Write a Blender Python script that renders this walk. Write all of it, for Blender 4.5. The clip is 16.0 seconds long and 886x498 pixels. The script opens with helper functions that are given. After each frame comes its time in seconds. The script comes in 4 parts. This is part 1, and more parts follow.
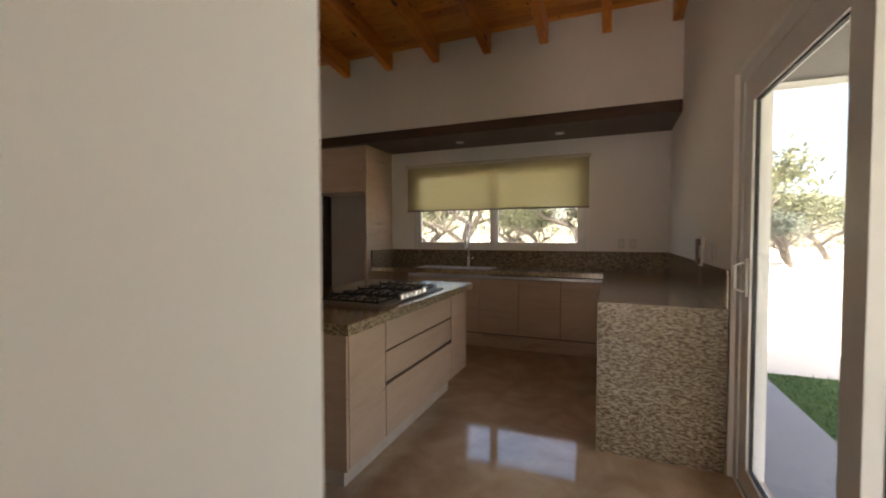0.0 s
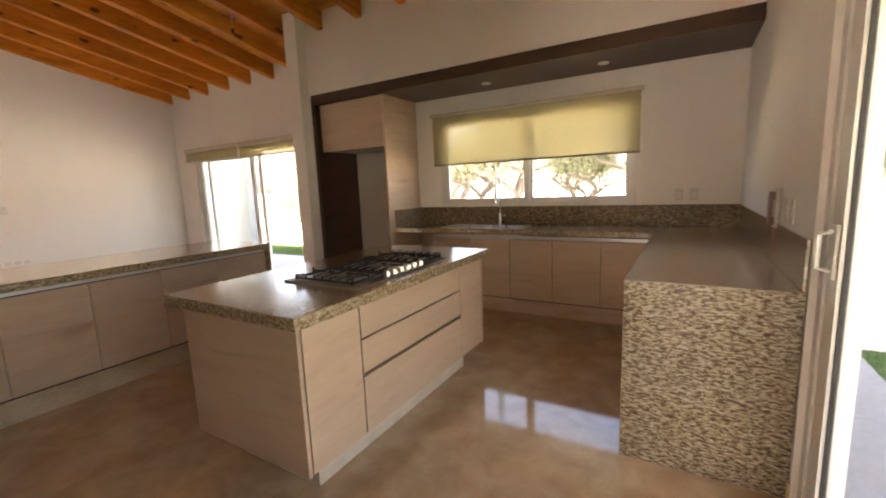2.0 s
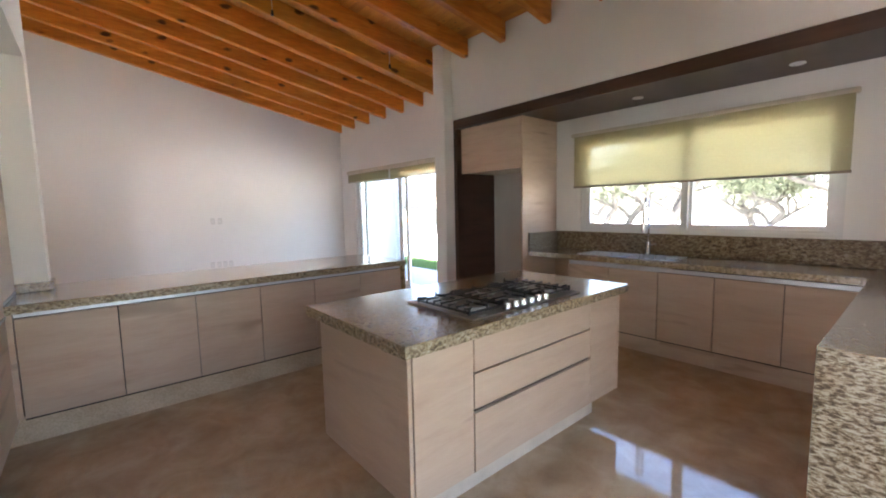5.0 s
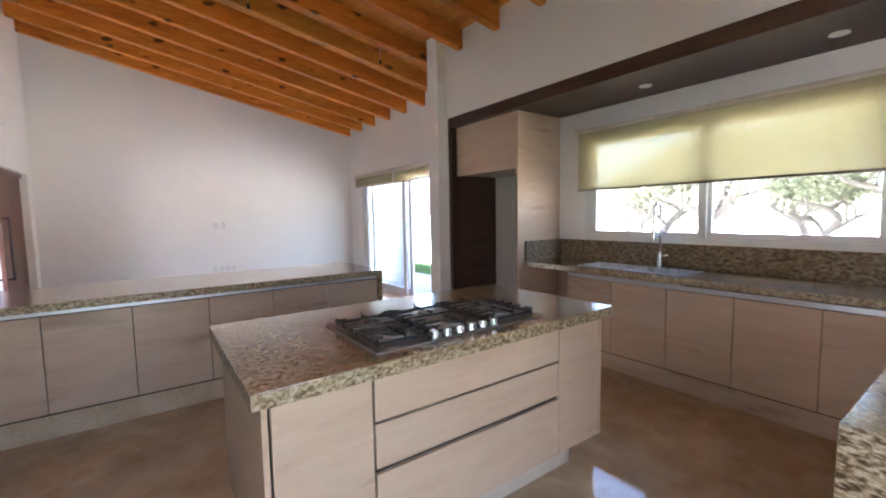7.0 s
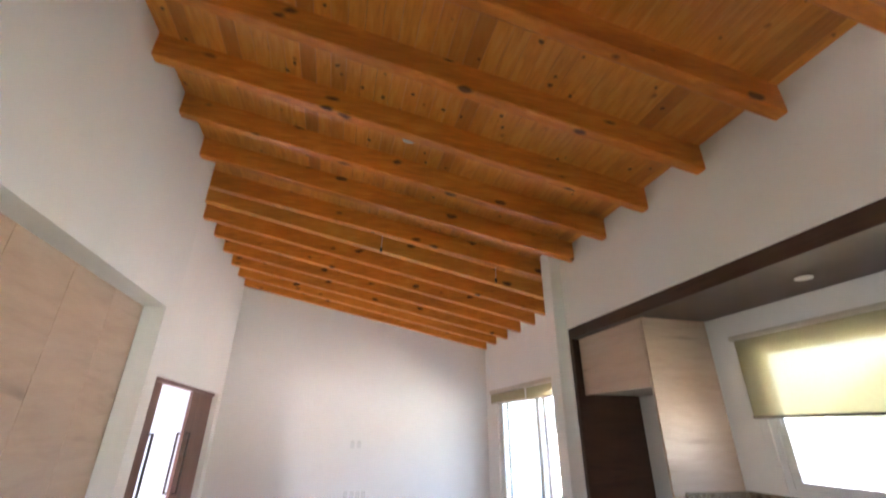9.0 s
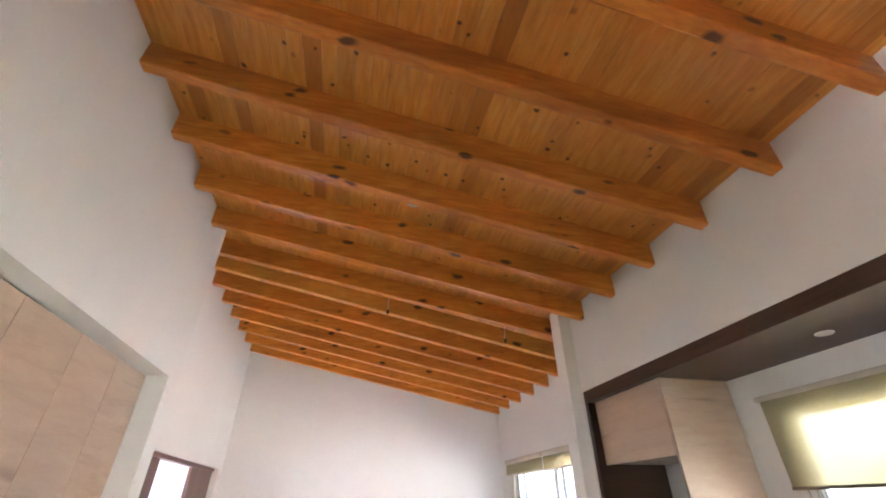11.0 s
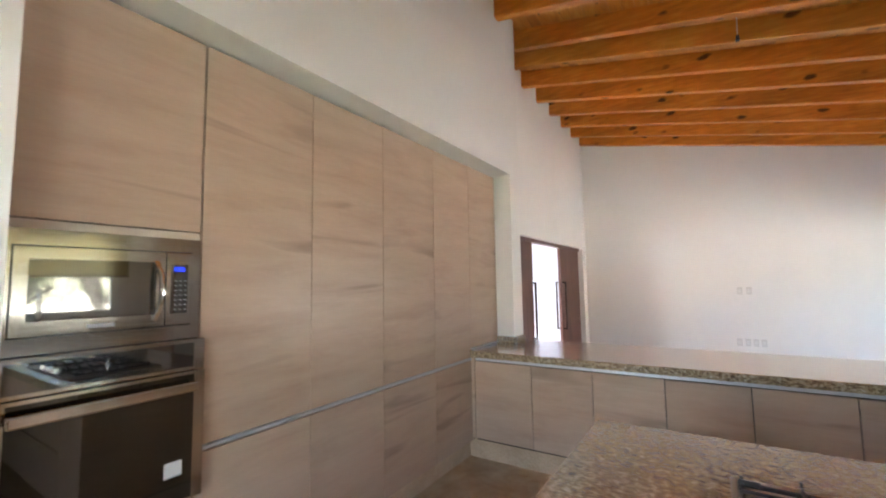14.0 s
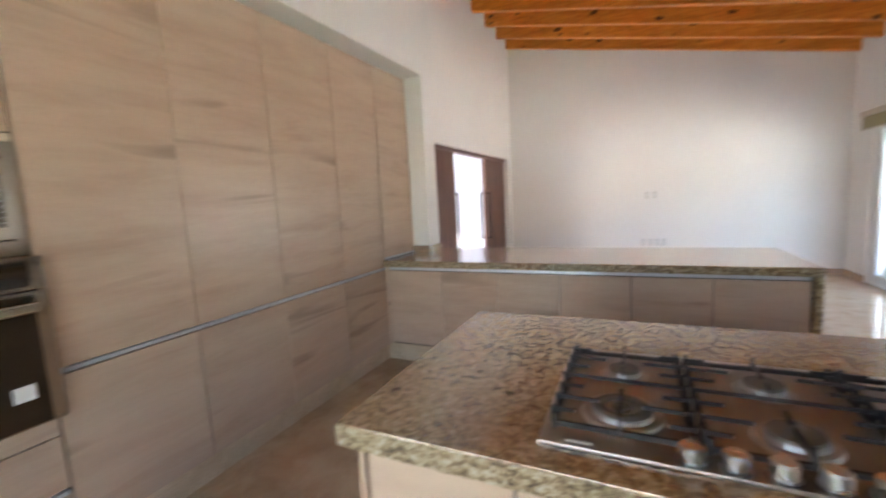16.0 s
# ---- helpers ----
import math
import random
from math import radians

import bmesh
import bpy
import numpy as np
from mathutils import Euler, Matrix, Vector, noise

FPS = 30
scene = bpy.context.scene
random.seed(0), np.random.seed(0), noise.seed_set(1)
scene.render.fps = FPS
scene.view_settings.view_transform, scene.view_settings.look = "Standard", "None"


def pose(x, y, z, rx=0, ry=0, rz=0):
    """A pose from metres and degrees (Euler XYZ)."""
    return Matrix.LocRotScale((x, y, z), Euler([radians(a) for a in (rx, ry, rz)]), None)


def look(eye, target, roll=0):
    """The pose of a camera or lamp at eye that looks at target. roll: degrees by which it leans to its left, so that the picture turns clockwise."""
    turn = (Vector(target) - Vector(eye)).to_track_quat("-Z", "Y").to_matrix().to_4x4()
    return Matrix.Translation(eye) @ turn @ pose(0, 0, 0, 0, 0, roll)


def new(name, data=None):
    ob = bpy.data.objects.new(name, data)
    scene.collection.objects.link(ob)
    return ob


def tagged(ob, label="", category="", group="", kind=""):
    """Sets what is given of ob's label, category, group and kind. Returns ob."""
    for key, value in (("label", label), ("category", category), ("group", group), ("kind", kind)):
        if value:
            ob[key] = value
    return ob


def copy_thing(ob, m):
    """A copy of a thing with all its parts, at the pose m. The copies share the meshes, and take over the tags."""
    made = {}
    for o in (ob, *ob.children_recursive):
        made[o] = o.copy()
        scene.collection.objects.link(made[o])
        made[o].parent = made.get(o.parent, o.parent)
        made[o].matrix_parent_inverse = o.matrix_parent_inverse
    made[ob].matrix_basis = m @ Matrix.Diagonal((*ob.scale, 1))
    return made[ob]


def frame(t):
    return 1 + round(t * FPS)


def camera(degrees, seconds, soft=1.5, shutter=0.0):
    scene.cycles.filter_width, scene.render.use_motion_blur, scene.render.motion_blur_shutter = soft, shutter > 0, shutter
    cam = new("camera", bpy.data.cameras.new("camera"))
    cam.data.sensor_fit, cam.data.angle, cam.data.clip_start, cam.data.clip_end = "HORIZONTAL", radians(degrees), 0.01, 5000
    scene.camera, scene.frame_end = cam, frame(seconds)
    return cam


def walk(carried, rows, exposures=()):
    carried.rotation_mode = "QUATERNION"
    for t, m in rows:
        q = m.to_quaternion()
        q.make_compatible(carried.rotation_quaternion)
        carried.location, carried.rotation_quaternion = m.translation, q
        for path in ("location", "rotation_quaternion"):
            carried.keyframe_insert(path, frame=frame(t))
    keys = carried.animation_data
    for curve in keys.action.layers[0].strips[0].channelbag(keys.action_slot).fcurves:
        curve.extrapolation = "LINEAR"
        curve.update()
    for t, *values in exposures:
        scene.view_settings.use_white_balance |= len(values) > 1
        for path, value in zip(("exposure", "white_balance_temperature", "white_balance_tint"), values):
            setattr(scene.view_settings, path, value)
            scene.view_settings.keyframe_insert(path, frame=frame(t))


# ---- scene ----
cam = camera(94.1, 16.0, soft=1.9, shutter=0.5)
PATH = [
    (0, (0.073, 0.312, 1.336), (-0.683, 2.163, 1.27), -0.1),
    (0.5, (0.125, 0.576, 1.353), (-0.728, 2.382, 1.251), -0.1),
    (1, (0.187, 0.752, 1.361), (-0.697, 2.536, 1.174), -0.6),
    (1.5, (0.195, 0.823, 1.375), (-0.68, 2.606, 1.135), -1.6),
    (2, (0.244, 0.875, 1.408), (-0.765, 2.576, 1.108), -2.3),
    (2.5, (0.278, 0.874, 1.443), (-0.797, 2.534, 1.144), -1.6),
    (3, (0.286, 0.866, 1.469), (-0.812, 2.503, 1.133), -1.4),
    (3.5, (0.266, 0.87, 1.471), (-0.923, 2.435, 1.1), -1.6),
    (4, (0.241, 0.884, 1.471), (-1.092, 2.334, 1.124), -0.9),
    (4.5, (0.236, 0.927, 1.465), (-1.225, 2.272, 1.229), -0.9),
    (7, (0.221, 1.692, 1.434), (-1.401, 2.851, 1.27), -1.0),
    (7.5, (0.108, 1.885, 1.439), (-1.661, 2.814, 1.349), -0.8),
    (8, (0.093, 2.051, 1.46), (-1.78, 2.738, 1.594), -0.7),
    (8.5, (0.171, 2.239, 1.527), (-1.698, 2.758, 2.017), 0.4),
    (9, (0.215, 2.286, 1.564), (-1.563, 2.724, 2.367), 0.5),
    (9.5, (0.225, 2.312, 1.577), (-1.45, 2.715, 2.592), 0.2),
    (10, (0.228, 2.315, 1.585), (-1.41, 2.693, 2.669), 0.2),
    (12.5, (0.197, 2.274, 1.586), (-1.656, 2.324, 2.338), 1.6),
    (13, (0.099, 2.215, 1.506), (-1.76, 1.59, 1.895), -0.8),
    (13.5, (-0.047, 2.232, 1.5), (-1.733, 1.188, 1.765), -1.5),
    (14, (-0.182, 2.343, 1.499), (-1.855, 1.259, 1.667), -1.0),
    (14.5, (-0.303, 2.484, 1.478), (-1.92, 1.307, 1.472), 0.6),
    (15, (-0.312, 2.456, 1.441), (-1.911, 1.269, 1.257), -0.8),
    (15.5, (-0.305, 2.426, 1.409), (-1.944, 1.315, 1.123), -2.6),
    (16, (-0.36, 2.531, 1.416), (-2.157, 1.685, 1.179), -3.1),
]
EXPOSURES = [(0.0, 2.58, 7700, 20), (0.5, 3.08, 7890.0, 24), (1.0, 3.51, 8280.0, 24), (2.0, 3.63, 8410.0, 21), (3.5, 3.75, 7630.0, 19), (4.5, 3.91, 6290.0, 16),
             (7.0, 3.98, 5910.0, 17), (8.0, 4.09, 6090.0, 16), (9.0, 4.28, 6090.0, 17), (10.0, 4.49, 6090.0, 18), (12.5, 4.41, 5800.0, 18), (13.0, 4.24, 6010.0, 13), (14.5, 4.16, 6190.0, 14), (16.0, 4.18, 6190.0, 13)]
walk(cam, [(t, look(eye, target, roll)) for t, eye, target, roll in PATH], EXPOSURES)

# ---- daylight ----
SUN_EL, SUN_AZ = 56.0, 165.0          # degrees; azimuth clockwise from +y
world = bpy.data.worlds.new("daylight")
scene.world = world
world.use_nodes = True
wn = world.node_tree
sky = wn.nodes.new("ShaderNodeTexSky")
sky.sky_type = "NISHITA"
sky.sun_disc = False
sky.sun_elevation, sky.sun_rotation = radians(SUN_EL), radians(SUN_AZ)
sky.air_density, sky.dust_density, sky.ozone_density = 0.9, 4.0, 0.6
wn.links.new(sky.outputs[0], wn.nodes["Background"].inputs[0])
wn.nodes["Background"].inputs[1].default_value = 0.15
sun_data = bpy.data.lights.new("sun", "SUN")
sun_data.energy, sun_data.angle, sun_data.color = 4.5, radians(0.5), (1.0, 0.95, 0.87)
sun = new("sun", sun_data)
away = Vector((math.sin(radians(SUN_AZ)) * math.cos(radians(SUN_EL)), math.cos(radians(SUN_AZ)) * math.cos(radians(SUN_EL)), math.sin(radians(SUN_EL))))
sun.matrix_world = look(away * 30, (0, 0, 0))

# ---- materials ----
def shader(name, base=(0.8, 0.8, 0.8), rough=0.5, metal=0.0, spec=0.5):
    m = bpy.data.materials.new(name)
    m.use_nodes = True
    b = m.node_tree.nodes["Principled BSDF"]
    b.inputs["Base Color"].default_value = (*base, 1)
    b.inputs["Roughness"].default_value = rough
    b.inputs["Metallic"].default_value = metal
    b.inputs["Specular IOR Level"].default_value = spec
    return m, m.node_tree, b


def node(tree, kind, **values):
    n = tree.nodes.new(kind)
    for key, value in values.items():
        n.inputs[key.replace("_", " ")].default_value = value
    return n


def coords(tree, scale=(1, 1, 1), where="Object", shift=False):
    tc = tree.nodes.new("ShaderNodeTexCoord")
    mp = tree.nodes.new("ShaderNodeMapping")
    mp.inputs["Scale"].default_value = scale
    tree.links.new(tc.outputs[where], mp.inputs["Vector"])
    if shift:
        oi = tree.nodes.new("ShaderNodeObjectInfo")
        mul = node(tree, "ShaderNodeVectorMath")
        mul.operation = "SCALE"
        mul.inputs[0].default_value = (37.0, 23.0, 11.0)
        tree.links.new(oi.outputs["Random"], mul.inputs["Scale"])
        tree.links.new(mul.outputs[0], mp.inputs["Location"])
    return mp.outputs["Vector"]


def noise_at(tree, vec, scale, detail=4.0, rough=0.55, distort=0.0):
    n = node(tree, "ShaderNodeTexNoise", Scale=scale, Detail=detail, Roughness=rough, Distortion=distort)
    tree.links.new(vec, n.inputs["Vector"])
    return n.outputs["Fac"]


def ramp(tree, fac, stops, mode="LINEAR"):
    r = tree.nodes.new("ShaderNodeValToRGB")
    r.color_ramp.interpolation = mode
    els = r.color_ramp.elements
    while len(els) < len(stops):
        els.new(0.5)
    for e, (p, c) in zip(els, stops):
        e.position, e.color = p, (*c, 1)
    tree.links.new(fac, r.inputs[0])
    return r.outputs[0]


def mix(tree, fac, a, b, mode="MIX"):
    n = tree.nodes.new("ShaderNodeMix")
    n.data_type, n.blend_type = "RGBA", mode
    for sock, v in ((n.inputs[0], fac), (n.inputs[6], a), (n.inputs[7], b)):
        if isinstance(v, (int, float)):
            sock.default_value = v
        elif isinstance(v, tuple):
            sock.default_value = (*v, 1)
        else:
            tree.links.new(v, sock)
    return n.outputs[2]


def bump(tree, b, fac, strength=0.1, dist=0.002):
    n = node(tree, "ShaderNodeBump", Strength=strength, Distance=dist)
    tree.links.new(fac, n.inputs["Height"])
    tree.links.new(n.outputs[0], b.inputs["Normal"])


def grey(v):
    return (v, v, v)


def plaster(name, a, b_):
    m, t, b = shader(name, a, 0.75, spec=0.3)
    v = coords(t)
    big = noise_at(t, v, 0.7, 3)
    fine = noise_at(t, v, 60, 4)
    t.links.new(ramp(t, big, [(0.3, a), (0.75, b_)]), b.inputs["Base Color"])
    bump(t, b, fine, 0.12, 0.001)
    return m


def laminate(name, c1, c2, c3, stretch, rough=0.32):
    """Wood-print board: streaks along the long way, soft clouds and a few knots."""
    m, t, b = shader(name, c1, rough, spec=0.4)
    v = coords(t, stretch, shift=True)
    streak = noise_at(t, v, 1.6, 6, 0.6, 0.6)
    fine = noise_at(t, v, 9, 5, 0.65, 0.2)
    cloud = noise_at(t, coords(t, (0.8, 0.8, 1.6), shift=True), 2.2, 3)
    col = ramp(t, streak, [(0.3, c3), (0.47, c1), (0.7, c2)])
    col = mix(t, 0.22, col, ramp(t, fine, [(0.3, c3), (0.65, c2)]))
    col = mix(t, ramp(t, cloud, [(0.35, grey(0.0)), (0.7, grey(0.3))]), col, c2)
    knot = noise_at(t, coords(t, tuple(0.35 * s for s in stretch), shift=True), 2.6, 2, 0.5, 0.9)
    col = mix(t, ramp(t, knot, [(0.64, grey(0.0)), (0.74, grey(0.6))]), col, tuple(0.6 * c for c in c3))
    t.links.new(col, b.inputs["Base Color"])
    bump(t, b, fine, 0.08, 0.0006)
    return m


def pine(name, c1, c2, dark, stretch, island=False, rough=0.32):
    m, t, b = shader(name, c1, rough, spec=0.5)
    v = coords(t, stretch, shift=not island)
    if island:
        geo = t.nodes.new("ShaderNodeNewGeometry")
        add = node(t, "ShaderNodeVectorMath")
        add.operation = "MULTIPLY_ADD"
        add.inputs[1].default_value = (1, 1, 1)
        scl = node(t, "ShaderNodeVectorMath")
        scl.operation = "SCALE"
        scl.inputs[0].default_value = (31.0, 17.0, 5.0)
        t.links.new(geo.outputs["Random Per Island"], scl.inputs["Scale"])
        t.links.new(v, add.inputs[0])
        t.links.new(scl.outputs[0], add.inputs[2])
        v = add.outputs[0]
    grain = noise_at(t, v, 5, 4, 0.5, 0.5)
    soft = tuple(0.72 * a + 0.28 * d for a, d in zip(c1, dark))
    col = ramp(t, grain, [(0.28, soft), (0.5, c1), (0.74, c2)])
    if island:
        col = mix(t, ramp(t, geo.outputs["Random Per Island"], [(0.0, grey(0.0)), (0.55, grey(0.15)), (0.82, grey(0.4)), (0.93, grey(0.8)), (1.0, grey(1.0))]), col, mix(t, 0.6, col, dark))
    if not island:
        broad = noise_at(t, coords(t, tuple(0.3 * k for k in stretch), shift=not island), 2.0, 3, 0.5, 0.4)
        col = mix(t, ramp(t, broad, [(0.45, grey(0.0)), (0.72, grey(0.42))]), col, dark)
    kv = coords(t, (6.5, 6.5, 6.5) if island else (5.2, 2.6, 5.2), shift=not island)
    wob = node(t, "ShaderNodeTexNoise", Scale=2.2, Detail=3.0)
    t.links.new(kv, wob.inputs["Vector"])
    bend = node(t, "ShaderNodeVectorMath")
    bend.operation = "MULTIPLY_ADD"
    bend.inputs[1].default_value = (0.28, 0.28, 0.28)
    t.links.new(wob.outputs["Color"], bend.inputs[0])
    t.links.new(kv, bend.inputs[2])
    kv = bend.outputs[0]
    vor = node(t, "ShaderNodeTexVoronoi", Scale=1.0, Randomness=1.0)
    t.links.new(kv, vor.inputs["Vector"])
    vor2 = node(t, "ShaderNodeTexVoronoi", Scale=0.7, Randomness=1.0)
    t.links.new(kv, vor2.inputs["Vector"])
    k1 = ramp(t, vor.outputs["Distance"], [(0.075, grey(0.94)), (0.13, grey(0.0))] if island else [(0.11, grey(0.9)), (0.19, grey(0.0))])
    k2 = ramp(t, vor2.outputs["Distance"], [(0.05, grey(0.75)), (0.11, grey(0.0))])
    col = mix(t, k2, col, dark)
    col = mix(t, k1, col, tuple(0.22 * c for c in dark))
    t.links.new(col, b.inputs["Base Color"])
    bump(t, b, grain, 0.15, 0.001)
    return m


def granite(name, stretch, rough=0.1, tone=1.0, size=24, coat=0.0, punch=1.0, gloss=0.6, zones=0.7, flow=1.0, gold=1.0):
    """Polished stone: long flowing flecks in cream, gold and brown, broad brown zones, a few near-black grains."""
    m, t, b = shader(name, (0.4, 0.3, 0.2), rough, spec=0.5)
    v = coords(t, stretch)
    warp = node(t, "ShaderNodeTexNoise", Scale=4.0, Detail=3.0)
    t.links.new(v, warp.inputs["Vector"])
    d = node(t, "ShaderNodeVectorMath")
    d.operation = "MULTIPLY_ADD"
    d.inputs[1].default_value = (0.16 * flow, 0.16 * flow, 0.16 * flow)
    t.links.new(warp.outputs["Color"], d.inputs[0])
    t.links.new(v, d.inputs[2])
    fleck = noise_at(t, d.outputs[0], size, 9, 0.66, 0.5)
    grain = noise_at(t, d.outputs[0], size * 4.5, 4, 0.6, 0.3)
    drift = noise_at(t, v, 1.9, 7, 0.62, 0.6)
    mist = noise_at(t, v, 1.3, 7, 0.6, 0.5)

    def at(p):
        return 0.5 + (p - 0.5) / punch

    def tan(a, c):
        return tuple(u * gold + w * (1 - gold) for u, w in zip(a, c))

    col = ramp(t, fleck, [(at(0.30), (0.10, 0.066, 0.034)), (at(0.41), tan((0.25, 0.158, 0.066), (0.235, 0.168, 0.105))), (at(0.50), tan((0.405, 0.280, 0.122), (0.385, 0.300, 0.205))),
                          (at(0.59), tan((0.54, 0.415, 0.215), (0.52, 0.430, 0.320))), (at(0.72), (0.66, 0.58, 0.45))])
    rust = ramp(t, fleck, [(at(0.32), (0.095, 0.052, 0.022)), (at(0.50), (0.27, 0.165, 0.070)), (at(0.68), (0.46, 0.33, 0.17))])
    pale = ramp(t, fleck, [(at(0.30), (0.26, 0.20, 0.14)), (at(0.5), (0.46, 0.38, 0.28)), (at(0.7), (0.62, 0.55, 0.45))])
    col = mix(t, ramp(t, mist, [(0.45, grey(0.0)), (0.75, grey(zones))]), col, pale)
    col = mix(t, ramp(t, drift, [(0.42, grey(0.0)), (0.70, grey(zones))]), col, rust)
    col = mix(t, ramp(t, grain, [(0.62, grey(0.0)), (0.70, grey(0.75))]), col, (0.05, 0.032, 0.02))
    col = mix(t, ramp(t, grain, [(0.28, grey(0.5)), (0.36, grey(0.0))]), col, (0.66, 0.58, 0.45))
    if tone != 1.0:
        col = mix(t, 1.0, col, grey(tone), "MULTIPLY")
    t.links.new(col, b.inputs["Base Color"])
    smear = noise_at(t, coords(t, (1.0, 0.6, 1.0)), 5.0, 3, 0.5, 0.4)
    t.links.new(ramp(t, smear, [(0.25, grey(rough)), (0.8, grey(rough + 0.06))]), b.inputs["Roughness"])
    b.inputs["Specular IOR Level"].default_value = gloss
    b.inputs["Coat Weight"].default_value = coat
    b.inputs["Coat Roughness"].default_value = 0.17
    b.inputs["Coat IOR"].default_value = 1.9
    return m


def polished_floor():
    m, t, b = shader("polished_stone_floor", (0.4, 0.3, 0.2), 0.1, spec=0.95)
    v = coords(t)
    big = noise_at(t, v, 0.9, 5, 0.6, 0.9)
    mid = noise_at(t, v, 4.5, 6, 0.62, 0.5)
    speck = noise_at(t, v, 90, 2)
    col = ramp(t, big, [(0.3, (0.43, 0.275, 0.155)), (0.5, (0.55, 0.385, 0.230)), (0.72, (0.64, 0.485, 0.32))])
    col = mix(t, 0.5, col, ramp(t, mid, [(0.34, (0.38, 0.235, 0.13)), (0.66, (0.66, 0.50, 0.34))]))
    col = mix(t, ramp(t, speck, [(0.62, grey(0.0)), (0.72, grey(0.35))]), col, (0.22, 0.14, 0.08))
    t.links.new(col, b.inputs["Base Color"])
    t.links.new(ramp(t, mid, [(0.3, grey(0.035)), (0.75, grey(0.10))]), b.inputs["Roughness"])
    bump(t, b, mid, 0.02, 0.002)
    return m


def steel(name, base, rough, stretch):
    m, t, b = shader(name, base, rough, metal=1.0)
    br = noise_at(t, coords(t, stretch), 3, 4)
    t.links.new(ramp(t, br, [(0.3, grey(rough * 0.75)), (0.7, grey(rough * 1.35))]), b.inputs["Roughness"])
    bump(t, b, br, 0.008, 0.0002)
    return m


def plain(name, base, rough, metal=0.0, spec=0.5, wear=0.12):
    """A nearly even surface with faint clouding in colour and gloss."""
    m, t, b = shader(name, base, rough, metal, spec)
    n = noise_at(t, coords(t), 6, 4)
    t.links.new(ramp(t, n, [(0.3, tuple(c * (1 - wear) for c in base)), (0.7, tuple(min(1, c * (1 + wear)) for c in base))]), b.inputs["Base Color"])
    t.links.new(ramp(t, n, [(0.3, grey(rough * 0.85)), (0.7, grey(min(1, rough * 1.2)))]), b.inputs["Roughness"])
    return m


def pane_glass():
    m, t, b = shader("window_glass")
    t.nodes.remove(b)
    out = t.nodes["Material Output"]
    tr = t.nodes.new("ShaderNodeBsdfTransparent")
    tr.inputs[0].default_value = (0.90, 0.93, 0.92, 1)
    gl = t.nodes.new("ShaderNodeBsdfGlossy")
    gl.inputs["Roughness"].default_value = 0.02
    lw = node(t, "ShaderNodeLayerWeight", Blend=0.5)
    edge = ramp(t, lw.outputs["Facing"], [(0.0, grey(0.03)), (0.55, grey(0.045)), (0.8, grey(0.14)), (0.93, grey(0.4)), (1.0, grey(0.9))])
    mx = t.nodes.new("ShaderNodeMixShader")
    t.links.new(edge, mx.inputs[0])
    t.links.new(tr.outputs[0], mx.inputs[1])
    t.links.new(gl.outputs[0], mx.inputs[2])
    t.links.new(mx.outputs[0], out.inputs[0])
    return m


def screen_fabric():
    """Open-weave sun-screen cloth: part holes, part thin cloth that glows with the light behind."""
    m, t, b = shader("screen_fabric")
    t.nodes.remove(b)
    out = t.nodes["Material Output"]
    tr = t.nodes.new("ShaderNodeBsdfTransparent")
    tr.inputs[0].default_value = (1.0, 0.97, 0.88, 1)
    tl = t.nodes.new("ShaderNodeBsdfTranslucent")
    df = t.nodes.new("ShaderNodeBsdfDiffuse")
    tl.inputs[0].default_value = (0.38, 0.34, 0.20, 1)
    df.inputs[0].default_value = (0.78, 0.69, 0.46, 1)
    weave = noise_at(t, coords(t, (1, 1, 1)), 45, 2)
    a = t.nodes.new("ShaderNodeMixShader")
    a.inputs[0].default_value = 0.45
    t.links.new(tl.outputs[0], a.inputs[1])
    t.links.new(df.outputs[0], a.inputs[2])
    c = t.nodes.new("ShaderNodeMixShader")
    t.links.new(ramp(t, weave, [(0.3, grey(0.28)), (0.7, grey(0.32))]), c.inputs[0])
    t.links.new(a.outputs[0], c.inputs[1])
    t.links.new(tr.outputs[0], c.inputs[2])
    t.links.new(c.outputs[0], out.inputs[0])
    return m


def emitter(name, colour, strength):
    m, t, b = shader(name, (0, 0, 0), 0.4)
    b.inputs["Emission Color"].default_value = (*colour, 1)
    b.inputs["Emission Strength"].default_value = strength
    return m


def leafy(name, a, c):
    m, t, b = shader(name, a, 0.6, spec=0.25)
    geo = t.nodes.new("ShaderNodeNewGeometry")
    t.links.new(ramp(t, geo.outputs["Random Per Island"], [(0.0, a), (1.0, c)]), b.inputs["Base Color"])
    b.inputs["Transmission Weight"].default_value = 0.0
    b.inputs["Subsurface Weight"].default_value = 0.0
    return m


def soil(name, a, c, scale, rough=0.9, strength=0.4):
    m, t, b = shader(name, a, rough, spec=0.2)
    v = coords(t)
    n1, n2 = noise_at(t, v, scale, 6), noise_at(t, v, scale * 14, 4)
    col = mix(t, 0.5, ramp(t, n1, [(0.3, a), (0.7, c)]), ramp(t, n2, [(0.3, a), (0.7, c)]))
    t.links.new(col, b.inputs["Base Color"])
    bump(t, b, n2, strength, 0.01)
    return m


